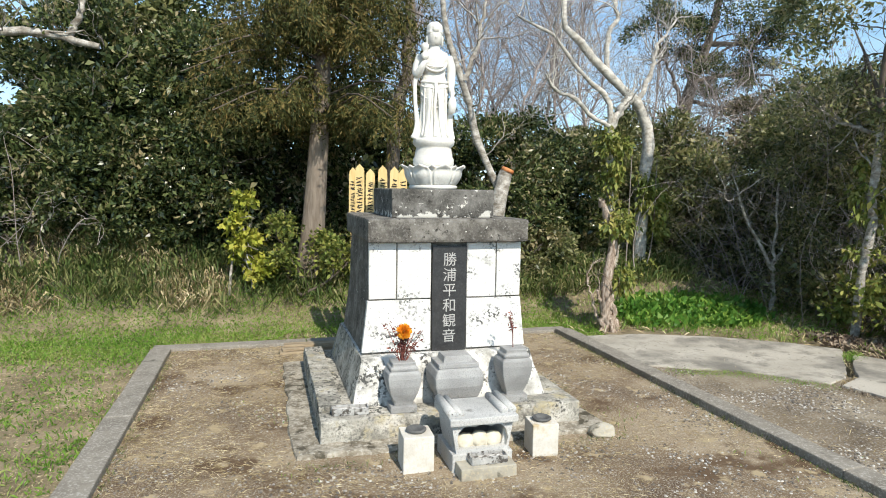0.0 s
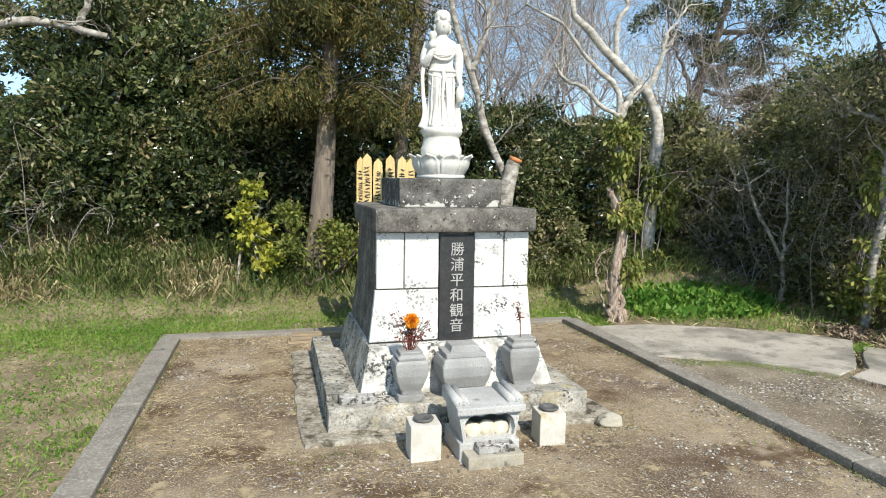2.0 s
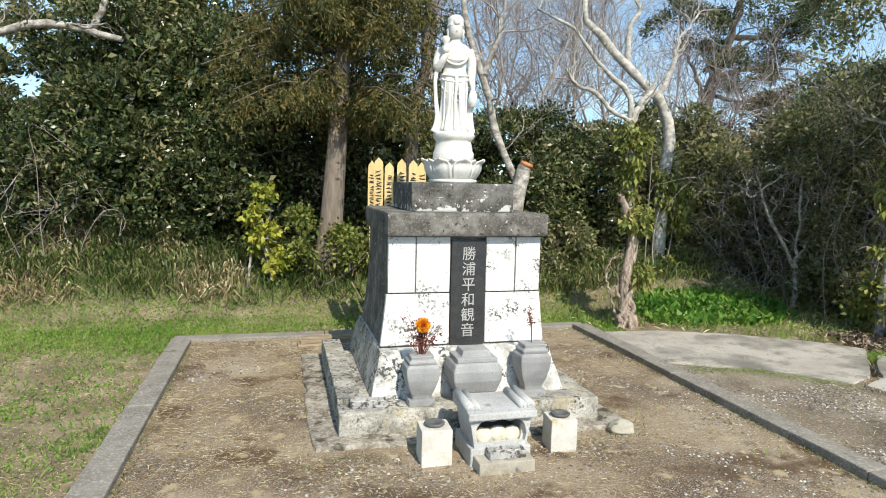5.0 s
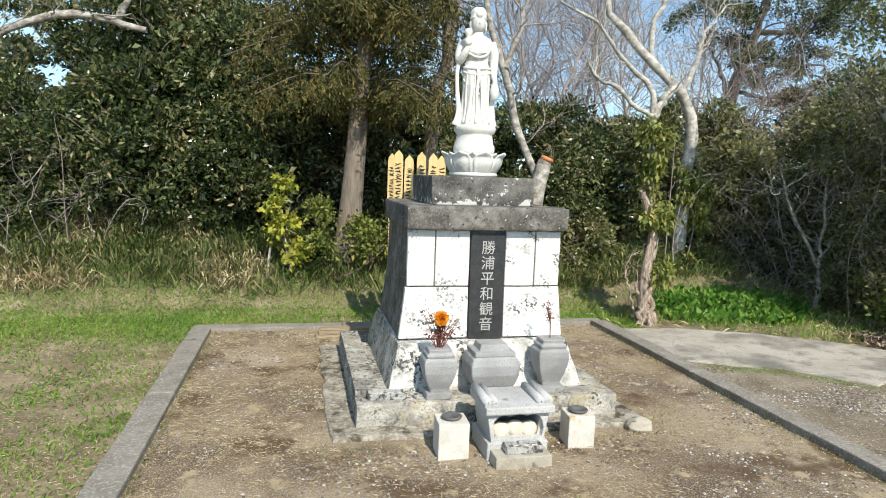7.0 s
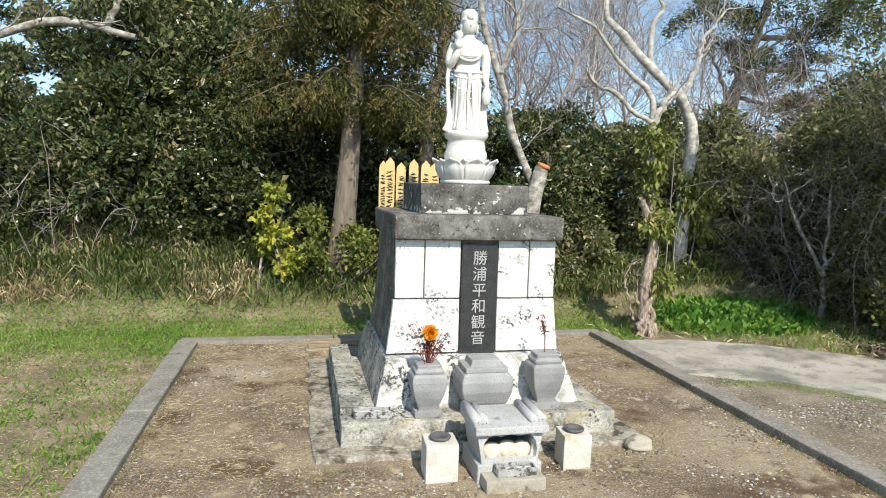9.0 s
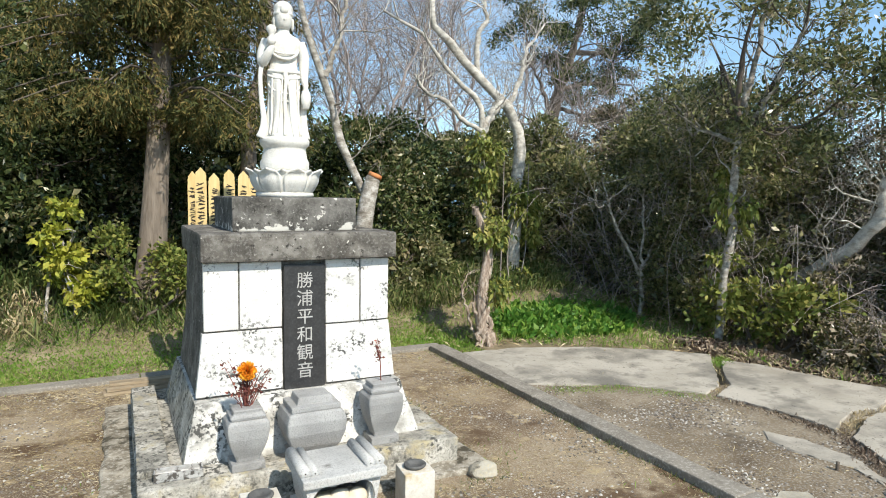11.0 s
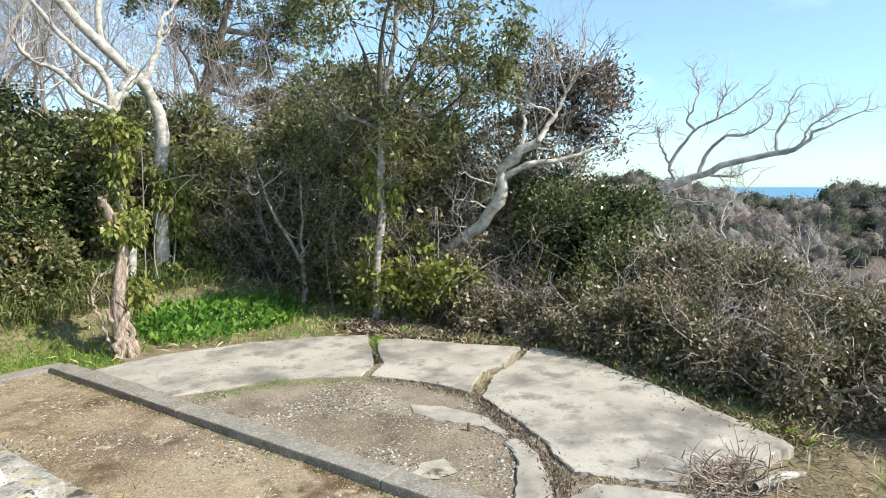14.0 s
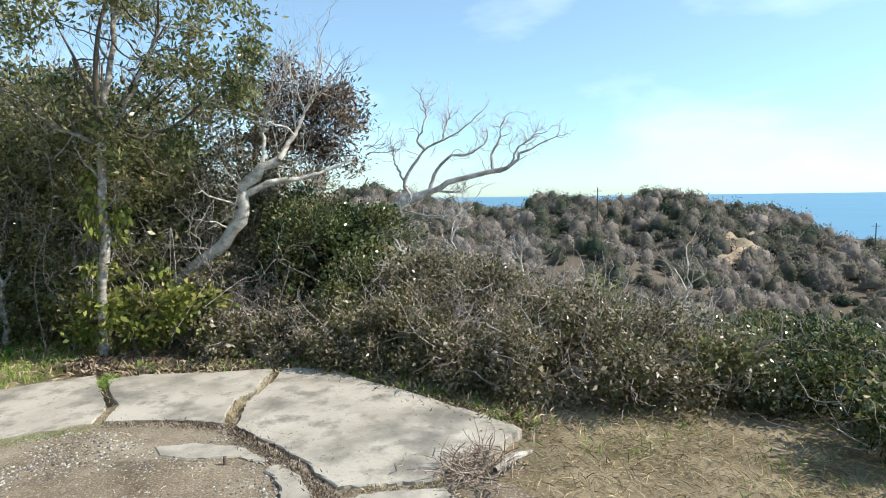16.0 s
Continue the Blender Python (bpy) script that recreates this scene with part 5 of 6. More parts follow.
def bramble(x, y, r, h, n, seed):
    """A thicket of arching bare stems with side shoots."""
    rng = np.random.default_rng(seed)
    z = float(ground_z(x, y))
    t = thing("bare_bramble", "tangle of bare grey arching stems", "shrub", "bare brambles", (x, y, z))
    bag = Bag()
    for _ in range(n):
        a = np.array([x + rng.normal(0, r * 0.6), y + rng.normal(0, r * 0.4), z])
        top = a + np.array([rng.normal(0, r * 0.9), rng.normal(-0.1, r * 0.5), h * rng.uniform(0.3, 1.0)])
        end = top + np.array([rng.normal(0, r * 0.8), rng.normal(-0.15, 0.3), -h * rng.uniform(0, 0.4)])
        way = spline([a, a * 0.65 + top * 0.35 + rng.normal(0, 0.12, 3), a * 0.3 + top * 0.7 + rng.normal(0, 0.12, 3), top, end], 14)
        bag.tube(way, np.linspace(0.007, 0.0025, 14), 4)
        for _ in range(6):
            k = int(rng.integers(3, 14))
            grow(bag, way[k], rng.normal(size=3) + [0, -0.2, 0.4], rng.uniform(0.15, 0.45), 0.004, 1, rng, 0.45, 0.05, 3, sides=3)
    at_world(tagged(link("stem_mass", bag.mesh("stem_mass"), M["twig"]), kind="stuff"), t)


for i, (x, y, r, h, n) in enumerate(((7.4, 8.9, 0.8, 2.0, 22), (8.0, 7.5, 0.7, 2.6, 26), (7.7, 6.7, 0.5, 2.4, 20), (8.4, 5.6, 0.6, 2.3, 24), (7.7, 4.6, 0.4, 1.3, 16), (7.7, 2.1, 0.5, 1.0, 10), (7.6, 0.6, 0.5, 0.9, 10), (7.2, -0.8, 0.5, 0.8, 8), (-3.3, 9.75, 0.8, 1.8, 10), (3.3, 9.6, 0.6, 1.4, 8))):
    bramble(x, y, r, h, n, 400 + i)

# leafless wood behind
rng = np.random.default_rng(51)
for i, (x, y, h) in enumerate(((3.2, 13.5, 5.5), (4.4, 14.5, 6.5), (5.6, 13.8, 6.0), (6.8, 14.6, 6.5), (2.4, 14.5, 6.5), (7.9, 15.5, 6.0), (4.0, 17, 7), (6.0, 17.5, 7.5), (3.7, 12.8, 4.6), (5.0, 12.6, 4.8), (6.3, 12.9, 4.6), (7.2, 13.4, 5.0), (2.8, 18.5, 6.5), (4.8, 19.5, 7), (6.9, 18.8, 6.8), (8.6, 17.5, 6.0), (9.9, 15.5, 5.5), (5.4, 16.0, 5.5), (7.6, 11.3, 3.0), (8.8, 11.2, 3.3), (10.2, 11.0, 3.3), (11.4, 10.6, 3.6))):
    z = float(ground_z(x, y))
    bare_tree("leafless_tree", "grey leafless tree with fine twigs behind the clearing", (x, y, z), [([(x, y, z), (x + rng.normal(0, 0.2), y, z + h * 0.3), (x + rng.normal(0, 0.4), y, z + h * 0.65), (x + rng.normal(0, 0.6), y, z + h)], 0.055, 0.012)], "twig", 52 + i, depth=2, kids=5, shoots=38, length=1.5, thin=0.015, up=0.1, wiggle=0.32)
z = float(ground_z(-5.2, 10.8))
bare_tree("leafless_tree", "pale leafless tree arching over the shrubs", (-5.2, 10.8, z), [([(-5.2, 10.8, z), (-4.9, 10.6, 2.2), (-4.3, 10.2, 3.3), (-3.2, 10.0, 3.75), (-2.2, 9.9, 3.6)], 0.09, 0.04), ([(-4.3, 10.2, 3.3), (-4.4, 10, 4.2), (-4.0, 10, 5.0)], 0.06, 0.03), ([(-2.6, 9.95, 3.7), (-2.4, 9.9, 4.1), (-2.5, 9.9, 4.6)], 0.05, 0.03)], "pale", 61, depth=3, shoots=9, length=0.8)

# yellow-leaved shrub and ivy by the cedar
shrub("yellow_shrub", "slim shrub with bright yellow-green leaves", "shrub", [(-0.36, 9.0, 1.25, 0.13, 0.12, 0.42), (-0.3, 8.98, 0.8, 0.17, 0.14, 0.3)], 150, 9, 0.10, "yellow", 71, base=(-0.4, 9.05), stems=3, width=0.6, spread=0.05, inner_leaves=0, up=-0.4, bark="pale")
shrub("low_shrub", "low leafy green shrub round the cedar's foot", "shrub", [(0.2, 9.05, 0.95, 0.35, 0.25, 0.35), (0.95, 9.1, 0.85, 0.35, 0.25, 0.35)], 220, 9, 0.085, "vine", 72, stems=6, width=0.5, spread=0.08, inner_leaves=0)
shrub("low_shrub", "low leafy green shrub behind the monument", "shrub", [(3.2, 9.3, 0.9, 0.5, 0.3, 0.45), (4.0, 9.3, 0.8, 0.5, 0.3, 0.4)], 260, 9, 0.085, "leaf2", 73, stems=6, width=0.5, spread=0.08, inner_leaves=0.2)

# ---- the seaward edge ----
edge_tree = bare_tree("edge_tree", "slim grey-barked tree with open olive foliage", (6.95, 6.25, 0), [([(6.95, 6.27, -0.05), (6.9, 6.15, 1.19), (6.9, 6.07, 2.49), (6.9, 5.93, 3.35), (6.9, 5.69, 4.2)], 0.062, 0.025), ([(6.9, 6.05, 2.45), (6.8, 6.5, 2.65), (6.8, 6.7, 2.6)], 0.03, 0.012), ([(6.9, 6.0, 2.6), (7.0, 5.7, 3.1), (7.1, 5.4, 3.8)], 0.035, 0.012)], "pale", 82, shoots=8, depth=2, length=0.6)
shrub("edge_tree", "slim grey-barked tree with open olive foliage", "tree", [(6.7, 6.2, 3.3, 0.75, 0.7, 0.5), (7.2, 5.4, 3.7, 0.8, 0.7, 0.5), (7.0, 6.6, 4.1, 0.9, 0.8, 0.5), (7.5, 4.9, 3.3, 0.6, 0.6, 0.35), (6.9, 6.9, 2.9, 0.6, 0.6, 0.4), (7.0, 5.8, 4.8, 0.8, 0.8, 0.4), (7.2, 5.2, 4.3, 0.7, 0.6, 0.45), (7.2, 5.2, 3.1, 0.55, 0.5, 0.4), (7.1, 5.6, 2.5, 0.5, 0.5, 0.35), (7.1, 4.7, 3.7, 0.5, 0.5, 0.35)], 1050, 12, 0.09, "leaf2", 81, on=edge_tree, root=(6.9, 6.0, 2.7), stems=9, width=0.38, spread=0.11, inner_leaves=0)
leaning = bare_tree("leaning_tree", "pale crooked trunk leaning out over the scrub", (8.0, 6.15, -0.1), [
    ([(8.0, 6.5, -0.1), (8.0, 6.02, 0.65), (8.0, 5.87, 0.82), (8.0, 5.49, 1.07), (8.0, 5.18, 1.35), (8.02, 4.97, 1.68), (8.0, 5.0, 1.98), (8.05, 4.7, 2.22), (8.1, 4.5, 2.33)], 0.115, 0.055),
    ([(8.1, 4.5, 2.33), (8.3, 4.35, 2.7), (8.4, 4.2, 3.1)], 0.04, 0.012), ([(8.05, 4.7, 2.22), (8.2, 4.75, 2.7), (8.3, 4.7, 3.2)], 0.03, 0.01),
    ([(8.02, 4.97, 1.9), (8.1, 4.6, 2.05), (8.3, 4.3, 2.1), (8.6, 3.9, 2.25)], 0.05, 0.015)], "chalk", 83, shoots=9, depth=3, length=0.7)
shrub("withered_crown", "ragged brown half-withered crown over the leaning trunk", "tree", [(8.7, 4.6, 3.05, 0.35, 0.38, 0.4), (8.8, 4.15, 3.3, 0.3, 0.3, 0.26), (8.8, 4.0, 2.75, 0.35, 0.3, 0.36), (8.9, 4.9, 3.5, 0.25, 0.25, 0.2), (8.8, 4.5, 2.45, 0.3, 0.3, 0.25), (8.9, 3.75, 2.4, 0.2, 0.2, 0.25)], 620, 11, 0.09, "brown", 84, on=leaning, root=(8.3, 4.4, 2.5), stems=7, width=0.3, spread=0.11, inner_leaves=0, twigs=70)
bare_tree("thin_bare_tree", "thin bare many-stemmed tree behind the leaning trunk", (10, 5.8, -1), [([(10, 5.85, -1.0), (10.0, 5.82, 2.69), (10.0, 5.78, 4.1)], 0.05, 0.012), ([(10, 5.9, -0.5), (10.1, 5.6, 2.0), (10.1, 5.5, 3.7)], 0.04, 0.01), ([(10, 5.9, -0.5), (10, 6.1, 2.0), (10.1, 6.3, 4.3)], 0.04, 0.01)], "dim", 85, shoots=16, depth=2, length=0.5)
bare_tree("wind_bent_tree", "leafless wind-bent tree reaching out to sea", (11, 4.9, -2), [
    ([(11, 6.0, -1.5), (11, 5.2, 0.6), (11.0, 4.18, 1.42), (11.0, 3.7, 1.70), (11.0, 3.39, 1.85)], 0.14, 0.075), ([(11.0, 3.39, 1.85), (11.0, 3.08, 1.95), (11.0, 2.78, 2.09), (11.0, 2.14, 2.23), (11.0, 1.85, 2.30), (11.0, 1.67, 2.51), (11.0, 1.44, 2.62), (11.0, 1.12, 2.76)], 0.06, 0.007),
    ([(11.0, 3.5, 1.8), (11.0, 3.65, 2.1), (11.0, 3.44, 2.4), (11.0, 3.28, 2.62), (11.0, 2.93, 2.78), (11.0, 2.58, 2.99), (11.0, 2.34, 3.19)], 0.034, 0.006), ([(11.0, 3.28, 2.62), (10.9, 3.39, 2.75), (10.9, 3.28, 2.99), (10.9, 3.23, 3.23), (10.9, 3.31, 3.46)], 0.022, 0.007),
    ([(11.0, 2.98, 2.76), (11.1, 2.96, 2.98), (11.1, 2.83, 3.26)], 0.02, 0.006), ([(11.0, 3.2, 1.93), (11.0, 3.13, 2.22), (10.9, 2.83, 2.49), (10.9, 2.53, 2.5), (10.9, 2.24, 2.71), (10.9, 2.24, 2.93)], 0.035, 0.007),
    ([(11.0, 2.14, 2.23), (11.1, 2.17, 2.52), (11.1, 2.05, 2.75), (11.1, 2.03, 2.94), (11.1, 1.89, 3.17)], 0.03, 0.006), ([(11.0, 3.6, 2.0), (11.0, 3.8, 2.41), (11.0, 3.85, 2.69)], 0.025, 0.007),
    ([(11.0, 3.08, 1.93), (11.0, 2.83, 1.9), (11.0, 2.6, 1.93)], 0.025, 0.008), ([(11.0, 3.75, 1.62), (10.8, 3.3, 1.54), (10.8, 2.93, 1.5), (10.8, 2.73, 1.5)], 0.02, 0.006), ([(11.0, 1.85, 2.3), (11.0, 1.76, 2.56), (11.0, 1.58, 2.71), (11.0, 1.44, 2.81)], 0.02, 0.006)], "bleached", 86, shoots=16, depth=2, length=0.30, thin=0.009, up=0.12, wiggle=0.4)

EDGE = "tangled seaside thicket with small glossy leaves"
shrub("seaside_thicket", EDGE + " behind the slim tree", "shrub", [(7.9, 7.3, 0.9, 0.9, 0.8, 1.3), (8.6, 6.6, 1.2, 0.9, 0.8, 1.4), (8.3, 7.6, 2.3, 0.8, 0.8, 0.7)], 2340, 12, 0.08, "leaf2", 91, group="seaside thicket", bark="twig", twigs=170)
shrub("seaside_thicket", EDGE + " round the leaning trunk", "shrub", [(7.9, 5.3, 0.35, 0.55, 0.6, 0.6), (9.2, 4.7, 0.8, 0.8, 0.8, 1.0), (9.4, 5.8, 1.3, 0.9, 0.9, 1.2)], 1800, 12, 0.075, "scrub", 92, group="seaside thicket", bark="twig", twigs=80 + 90)
shrub("seaside_thicket", EDGE + " thick and green", "shrub", [(8.2, 4.0, 0.8, 0.7, 0.7, 0.85), (8.7, 3.5, 0.85, 0.6, 0.6, 0.8), (8.6, 4.3, 1.4, 0.5, 0.5, 0.4)], 2300, 12, 0.065, "leaf", 93, group="seaside thicket", twigs=30)
shrub("seaside_thicket", EDGE + " mixed with dead brown stems", "shrub", [(7.6, 2.9, 0.25, 0.6, 0.6, 0.6), (7.9, 2.2, 0.3, 0.7, 0.6, 0.65), (7.3, 1.5, 0.15, 0.7, 0.6, 0.55), (7.9, 2.7, 0.85, 0.35, 0.35, 0.3), (7.6, 1.8, 0.7, 0.3, 0.3, 0.3)], 3120, 12, 0.055, "scrub", 94, group="seaside thicket", bark="twig", twigs=130)
shrub("seaside_thicket", EDGE + " with silvery dead twigs", "shrub", [(7.1, 0.6, 0.1, 0.8, 0.7, 0.6), (6.8, -0.3, 0.05, 0.8, 0.7, 0.55), (8.0, 0.9, 0.1, 0.8, 0.9, 0.75), (7.3, 0.9, 0.62, 0.3, 0.3, 0.28), (7.0, -0.1, 0.5, 0.35, 0.3, 0.28)], 3120, 12, 0.055, "scrub", 95, group="seaside thicket", bark="twig", twigs=130)
shrub("seaside_thicket", EDGE + " green beside dry grass", "shrub", [(6.6, -1.3, 0.0, 0.7, 0.7, 0.55), (6.2, -2.2, -0.05, 0.8, 0.8, 0.5), (7.6, -1.0, -0.2, 0.9, 0.9, 0.7)], 2340, 12, 0.06, "leaf", 96, group="seaside thicket", twigs=160, bark="twig")
shrub("seaside_thicket", EDGE + " lower down the slope", "shrub", [(10.0, 2.6, -0.3, 1.2, 1.2, 1.2), (10.4, 0.5, -0.8, 1.3, 1.3, 1.2), (9.6, -1.6, -1.1, 1.3, 1.3, 1.1)], 1700, 12, 0.08, "scrub", 97, group="seaside thicket", bark="twig", twigs=130)
shrub("tangled_thicket", "tall tangle of olive leaves and bare stems", "shrub", [(7.7, 7.4, 2.6, 0.8, 0.7, 0.9), (8.4, 6.9, 2.3, 0.8, 0.8, 0.9), (8.2, 8.4, 2.5, 0.8, 0.7, 0.9)], 950, 11, 0.085, "leaf2", 201, group="seaside thicket", twigs=160, inner_leaves=0.1, bark="twig")
shrub("tangled_thicket", "tall tangle of brown leaves and bare stems", "shrub", [(9.1, 6.3, 2.1, 0.8, 0.8, 0.9), (9.1, 6.7, 3.0, 0.8, 0.8, 0.8), (9.6, 5.4, 2.1, 0.7, 0.7, 0.8)], 850, 11, 0.08, "scrub", 202, group="seaside thicket", twigs=200, inner_leaves=0.1, bark="twig")
shrub("edge_bush", "low brown bush crowding the slab's edge", "shrub", [(7.15, 4.7, 0.2, 0.3, 0.4, 0.26), (7.2, 3.9, 0.22, 0.35, 0.45, 0.32), (7.05, 3.2, 0.25, 0.38, 0.45, 0.42)], 900, 11, 0.055, "scrub", 206, stems=8, twigs=60, bark="twig", inner_leaves=0.2)
shrub("edge_bush", "low dark glossy bush crowding the slab's edge", "shrub", [(6.85, 2.55, 0.28, 0.38, 0.45, 0.45), (6.55, 1.9, 0.22, 0.36, 0.45, 0.42), (6.3, 1.2, 0.2, 0.36, 0.42, 0.4), (6.25, 0.4, 0.16, 0.36, 0.45, 0.42)], 1300, 12, 0.055, "scrub", 207, stems=14, twigs=120, bark="twig", inner_leaves=0.3)
shrub("edge_bush", "dark leafy bush at the brink of the slope", "shrub", [(5.35, -1.4, 0.12, 0.42, 0.42, 0.42), (5.7, -2.1, 0.2, 0.6, 0.6, 0.5)], 900, 12, 0.06, "leaf", 208, stems=8, twigs=40, bark="twig", inner_leaves=0.3)
shrub("low_shrub", "low bright-leaved shrub at the slim tree's foot", "shrub", [(7.15, 5.75, 0.5, 0.35, 0.4, 0.35), (7.3, 5.3, 0.45, 0.3, 0.4, 0.3), (7.1, 6.4, 0.45, 0.25, 0.3, 0.3)], 200, 9, 0.11, "vine", 203, stems=6, width=0.5, spread=0.08, inner_leaves=0)
shrub("seaside_thicket", EDGE + " fresh green among brown stems", "shrub", [(7.05, 2.2, 0.2, 0.4, 0.4, 0.4), (7.6, 0.5, 0.5, 0.5, 0.4, 0.45), (7.3, 1.1, 0.3, 0.4, 0.35, 0.4), (6.5, -0.5, 0.2, 0.4, 0.4, 0.38), (7.5, 3.4, 0.4, 0.35, 0.4, 0.4)], 1000, 12, 0.06, "leaf2", 205, group="seaside thicket", twigs=110, bark="twig")
rng = np.random.default_rng(98)
for i, (x, y, z, h) in enumerate(((9.3, 2.3, 0.4, 1.0), (10.2, 1.4, 0.1, 1.2), (9.8, 0.6, 0.0, 1.1), (9.4, 3.2, 0.7, 0.8), (8.6, -0.4, 0.0, 0.9))):
    bare_tree("silver_dead_bush", "silvery dead branching bush above the thicket", (x, y, z - 0.8), [([(x, y, z - 0.8), (x + rng.normal(0, 0.1), y + rng.normal(0, 0.15), z), (x + rng.normal(0, 0.15), y + rng.normal(0, 0.35), z + h * 0.8)], 0.035, 0.012)], "chalk", 99 + i, depth=3, shoots=10, length=0.55, thin=0.016, category="shrub")

# ---- far woods ----
rng = np.random.default_rng(111)


def woods(name, n, x0, x1, y0, y1, size, per, leaf, label, mat, seed):
    """Uneven crowns over a stretch of land, ragged with loose sprays."""
    rng = np.random.default_rng(seed)
    x, y = rng.uniform(x0, x1, n), rng.uniform(y0, y1, n)
    z = ground_z(x, y)
    bag = Bag()
    r = size * (0.5 + 1.2 * rng.uniform(0, 1, n) ** 2.2)
    tall = rng.uniform(0.8, 1.5, n)
    cols, rows = 8, 4
    az, el = np.meshgrid(np.arange(cols) * 2 * math.pi / cols, np.linspace(-0.5, 1.45, rows), indexing="xy")
    dirs = np.stack([np.cos(az) * np.cos(el), np.sin(az) * np.cos(el), np.sin(el)], -1).reshape(-1, 3)
    bump = rng.uniform(0.6, 1.1, (n, len(dirs), 1))
    lump = np.stack([x, y, z + r * 0.3], 1)[:, None, :] + dirs[None] * bump * r[:, None, None] * 0.5 * np.stack([np.ones(n), np.ones(n), tall], 1)[:, None, :]
    i, j = np.meshgrid(np.arange(rows - 1), np.arange(cols), indexing="ij")
    j2 = (j + 1) % cols
    f = np.stack([i * cols + j, i * cols + j2, (i + 1) * cols + j2, (i + 1) * cols + j], -1).reshape(-1, 4)
    bag.add(lump.reshape(-1, 3), (f[None] + (np.arange(n) * len(dirs))[:, None, None]).reshape(-1, 4))
    d = rng.normal(size=(n * per, 3))
    d /= np.linalg.norm(d, axis=1)[:, None]
    d[:, 2] = np.abs(d[:, 2])
    p = np.repeat(np.stack([x, y, z + r * 0.3], 1), per, 0) + d * np.repeat(r, per)[:, None] * np.stack([np.ones(n * per), np.ones(n * per), np.repeat(tall, per)], 1) * rng.uniform(0.38, 0.68, (n * per, 1))
    bag.leaves(p, d * 0.5 + rng.normal(0, 0.8, (n * per, 3)), leaf * rng.uniform(0.6, 1.4, n * per), 0.6, rng)
    return tagged(link(name, bag.mesh(name), M[mat]), label, "woods", kind="stuff")


woods("slope_scrub", 1100, 12.5, 42, -22, 18, 0.7, 44, 0.11, "brown leafless scrub covering the slope", "scrub", 112)
woods("near_woods", 1400, 40, 100, -52, 34, 1.6, 150, 0.22, "grey-brown winter woods in the valley", "far", 113)
woods("far_woods", 2200, 98, 166, -82, 55, 2.2, 130, 0.34, "winter woods on the far ridge, paled to imitate haze", "far", 114)

scar = Bag()
u, v = np.meshgrid(np.linspace(0, 1, 9), np.linspace(0, 1, 13), indexing="ij")
sx, sy = 99 + 16 * v + 3 * u, -20 - 5 * u - 5 * v + np.sin(v * 9) * 0.8
scar.add(np.stack([sx, sy, ground_z(sx, sy) + 1.75 + 0.7 * np.sin(u * 7 + v * 5) * np.sin(v * 11)], -1).reshape(-1, 3), np.array([(i * 13 + j, (i + 1) * 13 + j, (i + 1) * 13 + j + 1, i * 13 + j + 1) for i in range(8) for j in range(12)]))
tagged(link("earth_scar", scar.mesh("earth_scar"), M["earth"], smooth=True), "bare tan earth slip on the wooded hillside", "hillside", kind="structure")
for px, py, ph in ((120, -3.2, 9.0), (105, 8.5, 8.0), (128, -52, 8.0)):
    pole = thing("utility_pole", "distant thin utility pole above the woods", "utility pole", "utility poles", (px, py, float(ground_z(px, py))))
    bag = Bag()
    bag.tube([(0, 0, 0), (0, 0, ph * 0.5), (0, 0, ph)], [0.12, 0.11, 0.09], 6)
    link("mast", bag.mesh("mast"), M["dim"], pole)
    bag = Bag()
    bag.tube([(0, -0.8, ph * 0.93), (0, 0, ph * 0.93), (0, 0.8, ph * 0.93)], [0.05, 0.05, 0.05], 4)
    link("crossarm", bag.mesh("crossarm"), M["dim"], pole)

# ---- grass, straw, litter ----
def blades(name, n, box, height, mat, label, seed, keep=None, lean=0.45, width=0.09, category="grass", flat=0.0, z=None, droop=0.15):
    rng = np.random.default_rng(seed)
    x, y = rng.uniform(box[0], box[1], n), rng.uniform(box[2], box[3], n)
    if keep is not None:
        k = keep(x, y, rng)
        x, y = x[k], y[k]
    n = len(x)
    p = np.stack([x, y, (ground_z(x, y) - 0.02) if z is None else np.full(n, z)], 1)
    d = rng.normal(0, lean, (n, 3))
    d[:, 2] = 1 - flat + 0.05 * rng.normal(size=n)
    bag = Bag()
    bag.leaves(p, d, height * rng.uniform(0.5, 1.3, n), width, rng, 0.1, droop)
    return tagged(link(name, bag.mesh(name), M[mat]), label, category, kind="stuff")


def ripple(x, y, s):
    return np.sin(x * s + 1.3 * np.sin(y * s * 0.7)) * np.sin(y * s * 1.1 + 0.9 * np.sin(x * s * 0.6))


def lawn_keep(x, y, rng):
    inside = (x > -1.27) & (x < 3.6) & (y < 7.46)
    return ~inside & (rng.random(len(x)) < 0.2 + 0.8 * smoothstep(6.5, 7.7, y - 0.35 * ripple(x, y, 1.1)) - 0.15 * (ripple(x, y, 1.6) > 0.3) + 0.3 * (ripple(x, y, 2.9) > 0.55) - 0.5 * (ripple(x + 2, y, 0.9) > 0.45) * (y < 8.0))


